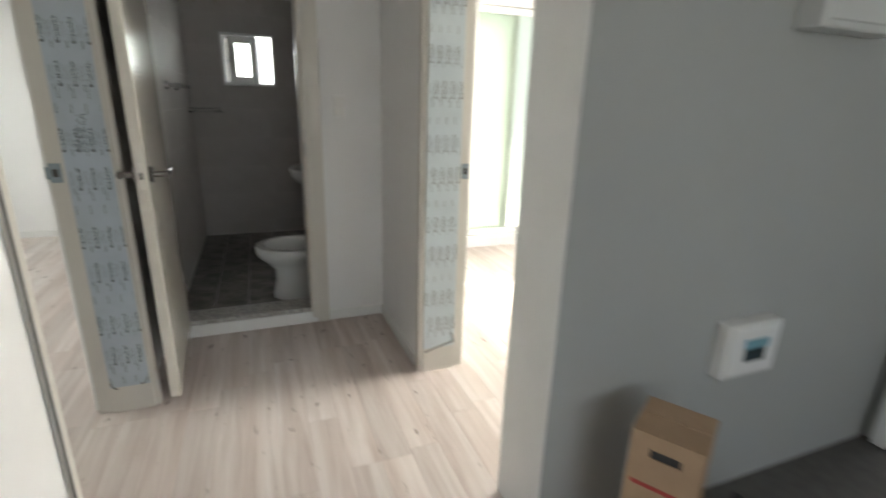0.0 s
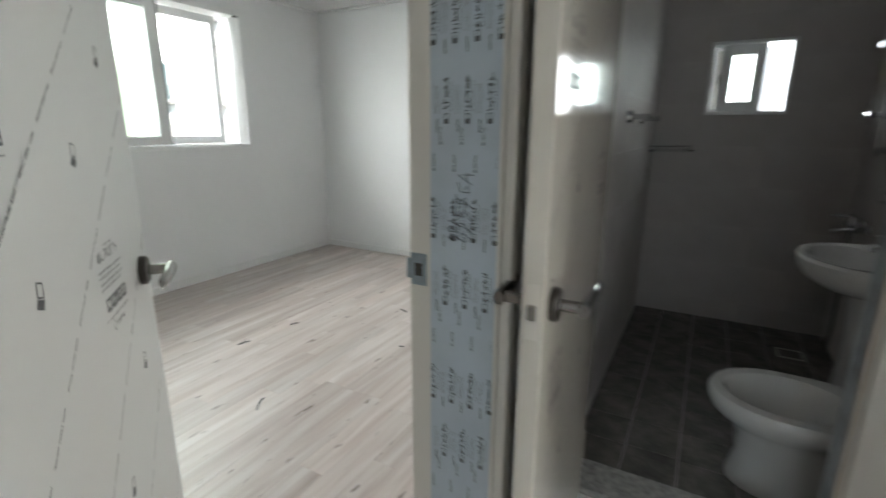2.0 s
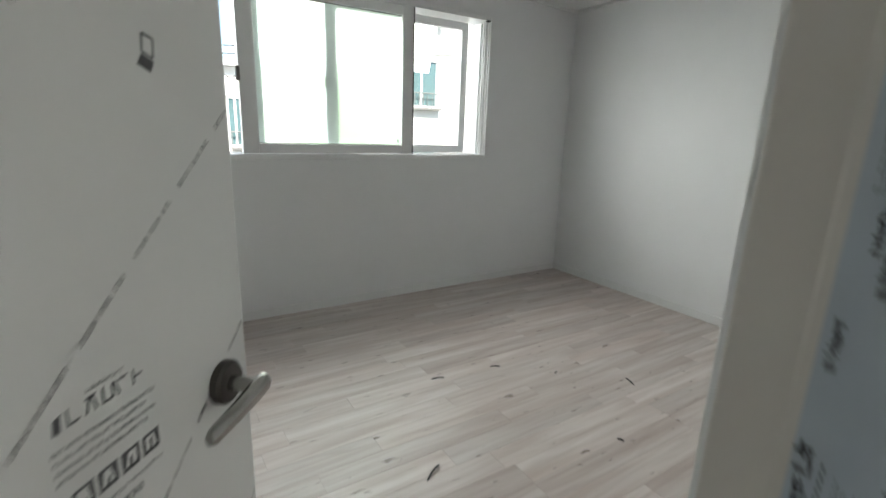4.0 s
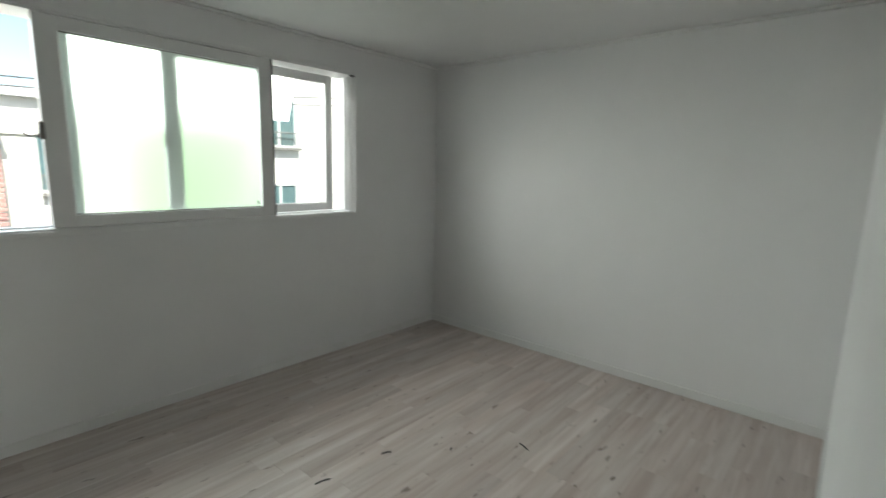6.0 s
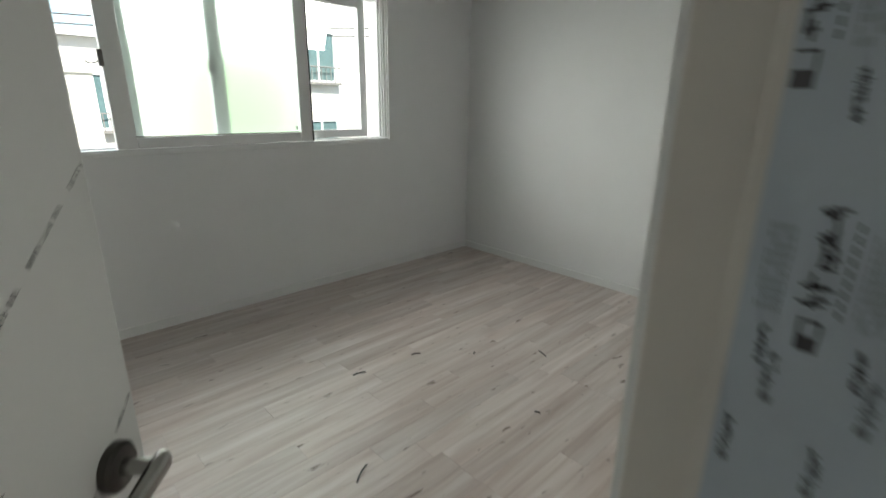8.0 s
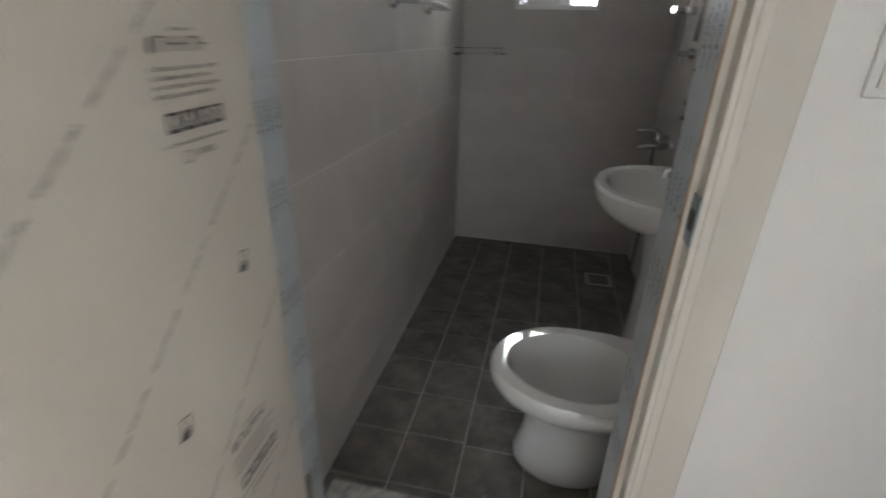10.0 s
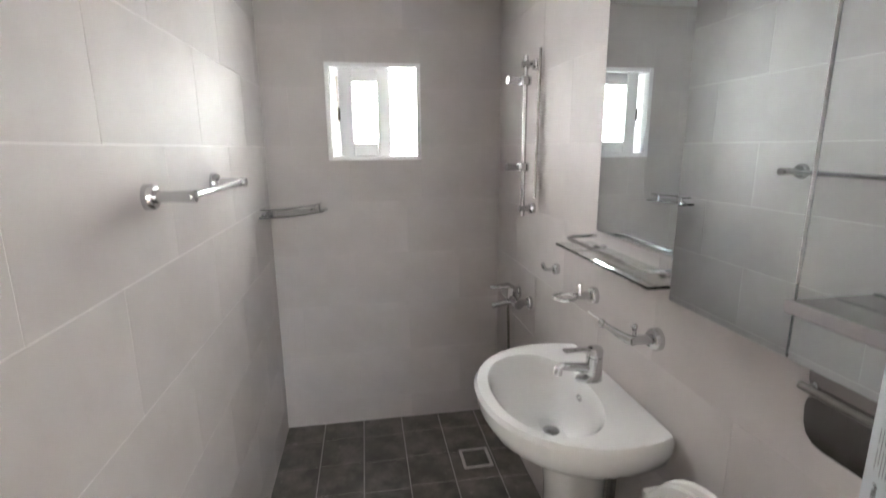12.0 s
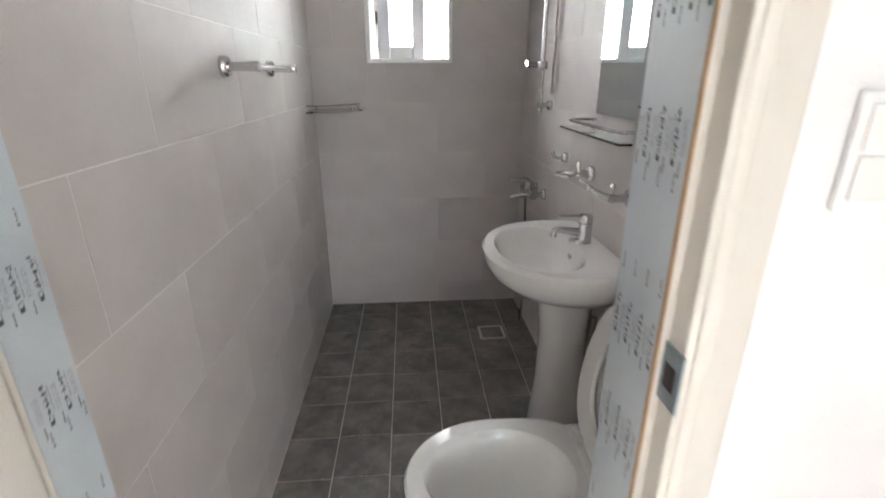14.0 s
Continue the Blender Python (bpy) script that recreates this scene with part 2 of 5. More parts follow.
def tube(bm, pts, r, n=10, caps=True):
    """A round rod along the points; r is a number or one per point."""
    pts = [Vector(p) for p in pts]
    rs = r if isinstance(r, (list, tuple)) else [r] * len(pts)
    rings, up = [], None
    for i, p in enumerate(pts):
        d = (pts[min(i + 1, len(pts) - 1)] - pts[max(i - 1, 0)]).normalized()
        if up is None:
            up = d.orthogonal().normalized()
        side = d.cross(up).normalized()
        up = side.cross(d).normalized()
        rings.append([p + rs[i] * (math.cos(a) * up + math.sin(a) * side) for a in [2 * math.pi * k / n for k in range(n)]])
    loft(bm, rings, caps, caps)


def disc(bm, centre, axis, r, h, n=20):
    c, a = Vector(centre), Vector(axis).normalized()
    tube(bm, [c, c + a * h * 0.7, c + a * h], [r, r, r * 0.85], n)


def bend(a, b, c, steps=6):
    """A smooth curve from a by b to c."""
    a, b, c = Vector(a), Vector(b), Vector(c)
    return [(1 - t) ** 2 * a + 2 * t * (1 - t) * b + t * t * c for t in [k / steps for k in range(steps + 1)]]


def egg(cx, cy, front, back, half, z, n=40, power=2.0, tilt=0.0, back_power=0.0):
    """A closed oval: front reaches to -x, back to +x, half is half its width in y."""
    out = []
    for k in range(n):
        t = 2 * math.pi * k / n
        c, s = math.cos(t), math.sin(t)
        q = back_power if back_power and c > 0 else power
        c, s = math.copysign(abs(c) ** (2 / q), c), math.copysign(abs(s) ** (2 / q), s)
        x = cx + (back if c > 0 else front) * c
        out.append((x, cy + half * s, z + tilt * (x - cx)))
    return out


def finish(name, bm, material, smooth=False):
    bmesh.ops.recalc_face_normals(bm, faces=bm.faces)
    me = bpy.data.meshes.new(name)
    bm.to_mesh(me)
    bm.free()
    me.materials.append(material)
    if smooth:
        me.shade_smooth()
        me.set_sharp_from_angle(angle=radians(38))
    return me


def part(name, bm, material, parent, label="", smooth=False, m=None):
    ob = new(name, finish(name, bm, material, smooth))
    ob.parent = parent
    if m:
        ob.matrix_basis = m
    return tagged(ob, label)


def solid(name, bm, material, label, category, kind="", group="", smooth=False):
    return tagged(new(name, finish(name, bm, material, smooth)), label, category, group, kind)


def empty(name, label, category, m=None, kind="", group=""):
    ob = new(name)
    ob.empty_display_size = 0.05
    if m:
        ob.matrix_basis = m
    return tagged(ob, label, category, group, kind)


def wall(name, material, boxes, label):
    bm = bmesh.new()
    for b in boxes:
        bx(bm, *b)
    return solid(name, bm, material, label, "wall", "structure")


# ---- structure ----
BW, YB = 1.14, 2.24          # bathroom width, back wall
WX, RY, RN = -3.38, 2.57, -1.52   # bedroom window wall, far wall, near wall
JL, JN = -0.60, -1.44        # bedroom doorway
JR, PN = -0.71, -1.55        # living room doorway
LX, LY = 3.64, 1.17          # living room far corner
HC, RC, BC = 2.38, 2.46, 2.15     # ceiling heights
HEAD = 2.03
BF, BI = 0.0, 0.068        # bathroom front wall: hall face, tiled face
K0 = -5.2                    # wall behind the start

wall("wall_bedroom_hall", WALLPAPER, [(-0.2, -0.01, JL, RY, 0, RC), (-0.2, -0.01, JN, JL, HEAD + 0.05, RC), (-0.2, -0.01, K0, JN, 0, RC)], "white papered partition beside the bedroom door")
wall("wall_bathroom_front", WALLPAPER, [(0.82, 1.20, BF, 0.06, 0, HC), (-0.01, 0.82, BF, 0.06, HEAD + 0.05, HC), (-0.01, 0.03, BF, 0.06, 0, HEAD + 0.05), (0.03, 0.82, BF, 0.06, -0.02, 0.05), (0.066, 0.764, 0.06, 0.150, -0.02, 0.05)], "white papered wall around the bathroom door")
wall("wall_alcove_right", WALLPAPER, [(1.20, 1.42, JR, LY, 0, HC), (1.15, 1.42, LY, YB + 0.22, 0, HC), (1.20, 1.42, PN, JR, HEAD + 0.05, HC), (1.15, 1.20, 0.06, LY, 0, HC)], "white papered wall between hall and living room")
wall("wall_entry", GREYPAPER, [(1.225, 1.7515, -1.79, PN, 0, HC), (1.7515, 2.85, -1.79, PN, -0.03, HC), (2.85, LX, PN - 0.2, PN, 0, HC)], "grey papered wall end by the entrance")
# whiter sheet over the end face; its brighter light is put into the colour
solid("wall_end_lit_face", boxmesh(1.2215, 1.2248, -1.789, PN - 0.001, 0.001, HC - 0.001), BASE, "white sheet for the brightly lit end face of the entrance wall", "trim", "structure")
wall("wall_bathroom_back", WALLPAPER, [(-0.01, 0.29, YB + 0.01, YB + 0.22, 0, HC), (0.74, 1.15, YB + 0.01, YB + 0.22, 0, HC), (0.29, 0.74, YB + 0.01, YB + 0.22, 0, 1.40), (0.29, 0.74, YB + 0.01, YB + 0.22, 1.85, HC)], "outer wall behind the bathroom tiles")
wall("wall_bedroom_window", WALLPAPER, [(WX - 0.24, WX, RN - 0.15, -0.86, 0, RC), (WX - 0.24, WX, 1.585, RY + 0.2, 0, RC), (WX - 0.24, WX, -0.86, 1.585, 0, 1.15), (WX - 0.24, WX, -0.86, 1.585, 2.25, RC)], "white papered bedroom wall with a wide window")
wall("wall_bedroom_far", WALLPAPER, [(WX, -0.01, RY, RY + 0.2, 0, RC)], "white papered far bedroom wall")
wall("wall_bedroom_near", WALLPAPER, [(WX, -0.2, RN - 0.15, RN, 0, RC)], "white papered near bedroom wall")
wall("wall_living_far", WALLPAPER, [(1.42, 1.75, LY, LY + 0.2, 0, HC), (3.08, LX, LY, LY + 0.2, 0, HC), (1.75, 3.08, LY, LY + 0.2, 2.14, HC), (1.75, 3.08, LY, LY + 0.2, 0, 0.06)], "white papered wall with a balcony door")
wall("wall_living_window", WALLPAPER, [(LX, LX + 0.2, PN - 0.2, -1.3, 0, HC), (LX, LX + 0.2, 0.05, LY + 0.2, 0, HC), (LX, LX + 0.2, -1.3, 0.05, 0, 0.9), (LX, LX + 0.2, -1.3, 0.05, 2.1, HC)], "white papered wall with a sunny window")
wall("wall_kitchen_back", WALLPAPER, [(-0.2, 2.85, K0 - 0.2, K0, 0, 0.9), (-0.2, 2.85, K0 - 0.2, K0, 2.1, HC), (-0.2, 0.1, K0 - 0.2, K0, 0.9, 2.1), (2.7, 2.85, K0 - 0.2, K0, 0.9, 2.1)], "white papered wall behind the start of the hall")
wall("wall_entrance_end", GREYPAPER, [(2.85, 3.05, K0 - 0.2, -2.75, -0.02, HC), (2.85, 3.05, -1.84, -1.75, -0.02, HC), (2.85, 3.05, -2.75, -1.84, HEAD + 0.05, HC)], "grey papered wall around the entrance door")
wall("wall_balcony_outer", WALLPAPER, [(1.42, LX + 0.2, 2.5, 2.6, 0, 0.9), (1.42, LX + 0.2, LY + 0.2, 2.6, -0.12, 0.0)], "low outer wall of the balcony")

for nm, b in (("ceiling_bedroom", (WX - 0.24, -0.01, RN - 0.15, RY + 0.2, RC, RC + 0.1)), ("ceiling_hall", (-0.009, LX + 0.2, K0 - 0.2, 0.06, HC, HC + 0.1)),
              ("ceiling_living", (1.2, LX + 0.2, 0.061, 2.6, HC + 0.001, HC + 0.1)), ("ceiling_bathroom", (-0.008, 1.148, 0.062, YB + 0.008, BC, BC + 0.06))):
    solid(nm, boxmesh(*b), CEILPAPER, "plain white papered ceiling", "ceiling", "structure")
# two unseen slabs, added to keep outside light off the rooms from above
solid("unseen_roof_slab", boxmesh(WX - 0.3, LX + 0.3, K0 - 0.3, 2.75, HC + 0.22, HC + 0.35), GROUNDM, "unseen slab that closes the flat off from light above", "roof", "structure")
solid("bathroom_void_lid", boxmesh(-0.008, 1.148, 0.062, YB + 0.2, HC - 0.05, HC), CEILPAPER, "hidden slab over the bathroom", "ceiling", "structure")


def baseboards():
    h, d = 0.065, 0.012
    bm = bmesh.new()
    for b in ((0.863, 1.2, BF - d, BF, 0, h), (1.2 - d, 1.2, JR + 0.03, BF - d, 0, h), (WX, WX + d, RN + d, RY - d, 0, h), (WX, -0.2, RY - d, RY, 0, h),
              (-0.2 - d, -0.2, JL + 0.05, RY - d, 0, h), (WX, -0.2, RN, RN + d, 0, h), (3.12, LX, LY - d, LY, 0, h), (1.42, 1.75, LY - d, LY, 0, h),
              (LX - d, LX, PN, LY - d, 0, h), (1.42, 1.42 + d, JR + 0.05, LY - d, 0, h)):
        bx(bm, *b, 0.003)
    return solid("baseboard", bm, BASE, "low white painted baseboard along the walls", "baseboard", "structure")


def cornices():
    bm = bmesh.new()
    w, h = 0.03, 0.022
    for b in ((WX, WX + w, RN, RY, RC - h, RC), (WX + w, -0.2, RY - w, RY, RC - h, RC), (-0.2 - w, -0.2, RN, RY - w, RC - h, RC), (WX + w, -0.2 - w, RN, RN + w, RC - h, RC)):
        bx(bm, *b, 0.006)
    return solid("trim", bm, BASE, "slim white ceiling moulding of the bedroom", "moulding", "structure")


baseboards()
cornices()


# ---- doors and their frames ----
def glyphs(quad, u, v, du, dv, count, size, rnd, weight=0.16):
    """A line of small made-up strokes from (u, v), stepping by (du, dv): bars in place of print that cannot be read."""
    for k in range(count):
        cu, cv = u + du * k, v + dv * k
        for _ in range(5):
            if rnd.random() < 0.5:
                quad(cu + rnd.uniform(-0.3, 0.3) * size, cv + rnd.uniform(-0.35, 0.35) * size, size * rnd.uniform(0.4, 0.85), size * weight)
            else:
                quad(cu + rnd.uniform(-0.35, 0.35) * size, cv + rnd.uniform(-0.3, 0.3) * size, size * weight, size * rnd.uniform(0.4, 0.9))


def film_marks(name, parent, u_axis, origin, normal, w, h, pitch, seed, material=None, top=1.311):
    """Print that runs up a film in columns: origin is its lower corner at the floor's height plus 0, u runs across it, z up it."""
    rnd = random.Random(seed)
    U, N, O = Vector(u_axis), Vector(normal), Vector(origin)
    Z = Vector((0, 0, 1))
    dark, pale = bmesh.new(), bmesh.new()
    z0 = O.z
    k = pitch / 0.0445

    def quad_on(bm, lift):
        def quad(u, v, su, sv):
            if not (0.003 < u < w - 0.003 and z0 + 0.005 < v < z0 + h - 0.005):
                return
            o = O + U * u + Z * (v - z0) + N * lift
            bm.faces.new([bm.verts.new(o + U * a * su / 2 + Z * b * sv / 2) for a, b in ((-1, -1), (1, -1), (1, 1), (-1, 1))])
        return quad

    qd, qp = quad_on(dark, 0.0009), quad_on(pale, 0.0007)
    for turn in range(-5, 4):
        for step, shift in ((0.0, 0.034), (0.223, 0.006)):
            v = top + turn * 0.362 - step
            for c in range(-1, 6):
                u = shift * k + c * pitch
                # logo: an open frame over a filled flap
                qd(u, v + 0.004 * k, 0.010 * k, 0.009 * k)
                for e in (-0.0045, 0.0045):
                    qd(u + e * k, v + 0.013 * k, 0.0016 * k, 0.009 * k)
                qd(u, v + 0.0175 * k, 0.010 * k, 0.0016 * k)
                # headline of five large signs
                for q in range(5):
                    glyphs(qd, u, v + (0.027 + 0.0125 * q) * k, 0, 0, 1, 0.0125 * k, rnd, 0.15)
                for q in range(9):
                    qd(u + 0.0105 * k, v + (0.024 + 0.006 * q) * k, 0.0016 * k, 0.0042 * k)
                # small bold word and fine lines beside it
                for q in range(6):
                    glyphs(qd, u - 0.020 * k, v + (-0.014 + 0.0042 * q) * k, 0, 0, 1, 0.0045 * k, rnd, 0.24)
                for j in range(5):
                    for q in range(10):
                        if rnd.random() < 0.82:
                            qp(u + (-0.0265 + 0.0026 * j) * k, v + (0.020 + 0.0052 * q) * k, 0.0009 * k, 0.0042 * k)
                # certificate mark in the rows between
                if step:
                    mu, mv = u + 0.001 * k, v + 0.145 * k
                else:
                    mu, mv = u - 0.012 * k, v - 0.028 * k
                for q in range(4):
                    glyphs(qp, mu, mv + 0.006 * q * k, 0, 0, 1, 0.0068 * k, rnd, 0.2)
                qp(mu, mv - 0.008 * k, 0.006 * k, 0.006 * k)
    part(name, dark, material or INK, parent, "columns of dark print on the film")
    part(name + "_fine", pale, INK_GREY, parent, "fine grey print on the film")


STROKES = {"0": ((0.2, 0.9, 0.0, 0.4, 0.3, 0.0, 0.6, 0.5, 0.2, 0.9),), "2": ((0.0, 0.8, 0.4, 1.0, 0.5, 0.6, 0.0, 0.0, 0.6, 0.05),),
           "3": ((0.0, 0.9, 0.5, 0.9, 0.2, 0.5, 0.6, 0.3, 0.0, 0.0),), "7": ((0.0, 0.9, 0.6, 0.95, 0.2, 0.0), (0.1, 0.45, 0.5, 0.5)),
           "1": ((0.3, 1.0, 0.2, 0.0),), "C": ((0.6, 0.9, 0.1, 0.7, 0.1, 0.2, 0.6, 0.1),), "G": ((0.6, 0.9, 0.1, 0.6, 0.2, 0.05, 0.6, 0.2, 0.3, 0.4),),
           "A": ((0.0, 0.0, 0.3, 1.0, 0.6, 0.0), (0.1, 0.4, 0.6, 0.45))}


def handwriting(bm, text, origin, along, across, size, r):
    """Thin pen strokes: along is the writing's direction, across points to the letters' tops."""
    o, a, c = Vector(origin), Vector(along), Vector(across)
    for i, ch in enumerate(text):
        for line in STROKES.get(ch, ()):
            tube(bm, [o + a * (i * 0.72 + line[j]) * size + c * line[j + 1] * size for j in range(0, len(line), 2)], r, 5)


def strike_plate(parent, x, y, z, nx, ny):
    """A steel strike plate on a jamb that faces (nx, ny); a black block paints the latch hole's shade."""
    N, U = Vector((nx, ny, 0)), Vector((-ny, nx, 0))
    m = Matrix(((U.x, 0, N.x, x), (U.y, 0, N.y, y), (0, 1, 0, z), (0, 0, 0, 1)))
    bm = boxmesh(-0.019, 0.019, -0.035, 0.035, 0, 0.003, 0.001)
    bx(bm, -0.03, -0.014, -0.022, 0.022, -0.001, 0.0035, 0.001)
    bm.transform(m)
    s = part("strike_plate", bm, BLUED, parent, "steel strike plate in bluish film")
    bm = boxmesh(-0.009, 0.009, -0.014, 0.014, 0.002, 0.0042)
    bm.transform(m)
    part("latch_hole_shade", bm, BLACK, s)


def lever(parent, base, out, along, label="steel lever handle on a dark rose", metal=None):
    """A lever handle: a rose at base, a neck outwards and a flat grip that runs along."""
    b, o, a = Vector(base), Vector(out).normalized(), Vector(along).normalized()
    bm = bmesh.new()
    disc(bm, b, o, 0.031, 0.014, 28)
    rose = part("rose", bm, BLACK, parent, "dark round rose", True)
    bm = bmesh.new()
    tube(bm, [b + o * 0.01, b + o * 0.056], 0.011, 14)
    up = o.cross(a)
    rings = []
    for t, w, h in ((-0.015, 0.010, 0.013), (-0.010, 0.0115, 0.0145), (0.01, 0.0115, 0.0150), (0.06, 0.0095, 0.0135), (0.112, 0.0078, 0.012), (0.120, 0.005, 0.008)):
        c = b + o * (0.056 + 0.006 * math.sin(t * 14)) + a * t
        rings.append([c + o * w * math.cos(q) + up * h * math.sin(q) for q in [2 * math.pi * k / 12 for k in range(12)]])
    loft(bm, rings)
    part("lever", bm, metal or STEEL, rose, "satin steel lever", True)


def bedroom_door_frame():
    d = empty("door_1", "cream bedroom door frame with protective film on its jamb", "door frame", kind="structure")
    x0, x1, t = -0.215, 0.005, 0.035
    # latch jamb, with a stop step; hinge jamb; head
    w0, w1 = -0.180, 0.050
    part("latch_jamb", boxmesh(w0, w1, JL - t, JL, 0, HEAD + t, 0.003), FRAME, d)
    part("door_stop", boxmesh(w0 + 0.05, w1 - 0.02, JL - t - 0.012, JL - t + 0.001, 0, HEAD, 0.002), FRAME, d)
    part("hinge_jamb", boxmesh(x0, x1, JN, JN + t, 0, HEAD + t, 0.003), FRAME, d)
    part("hinge_stop", boxmesh(x0 + 0.05, x1 - 0.02, JN + t - 0.001, JN + t + 0.012, 0, HEAD, 0.002), FRAME, d)
    part("gasket", boxmesh(x0 + 0.042, x0 + 0.05, JN + t, JN + t + 0.01, 0, HEAD, 0.001), GASKET, d, "grey rubber gasket")
    # solid dark strip that paints the shadow line along the frame's edge
    part("shadow_line_strip", boxmesh(x1 - 0.004, x1 + 0.0015, JN - 0.009, JN - 0.0005, 0, HEAD + t, 0.0005), GASKET, d, "dark strip for the shaded joint beside the frame")
    part("head_jamb", boxmesh(x0, x1, JN + t, JL - t, HEAD, HEAD + t, 0.003), FRAME, d)
    yf = JL - t - 0.0125
    f = part("protective_film", boxmesh(w0 + 0.059, w1 - 0.027, yf - 0.0012, yf, 0.12, HEAD - 0.03), FILM, d, "blue-grey printed protective film")
    film_marks("print", f, (1, 0, 0), (w0 + 0.060, yf - 0.0012, 0.13), (0, -1, 0), 0.143, HEAD - 0.17, 0.0445, 3)
    # handwritten scrawl on the film
    bm = bmesh.new()
    across = (-1, 0, 0.12)
    handwriting(bm, "0237", (-0.033, yf - 0.0022, 1.085), (0.05, 0, 1), across, 0.030, 0.0011)
    handwriting(bm, "1CGGA", (-0.050, yf - 0.0024, 1.110), (0.22, 0, 1), (-1, 0, 0.25), 0.031, 0.0011)
    handwriting(bm, "02", (-0.058, yf - 0.0026, 1.085), (0.05, 0, 1), across, 0.024, 0.0011)
    part("scrawl", bm, INK, f, "black handwritten scrawl")
    strike_plate(d, -0.156, JL - t - 0.001, 1.012, 0, -1)
    bm = bmesh.new()
    tube(bm, bend((w0 + 0.062, yf - 0.004, 0.145), (w0 + 0.072, yf - 0.006, 0.11), (w0 + 0.087, yf - 0.004, 0.115)), 0.003, 6)
    tube(bm, bend((w1 - 0.06, yf - 0.004, 0.125), (w1 - 0.04, yf - 0.007, 0.12), (w1 - 0.032, yf - 0.004, 0.15)), 0.003, 6)
    part("peeled_film", bm, GASKET, d, "dark curled end of the torn film")
    return d


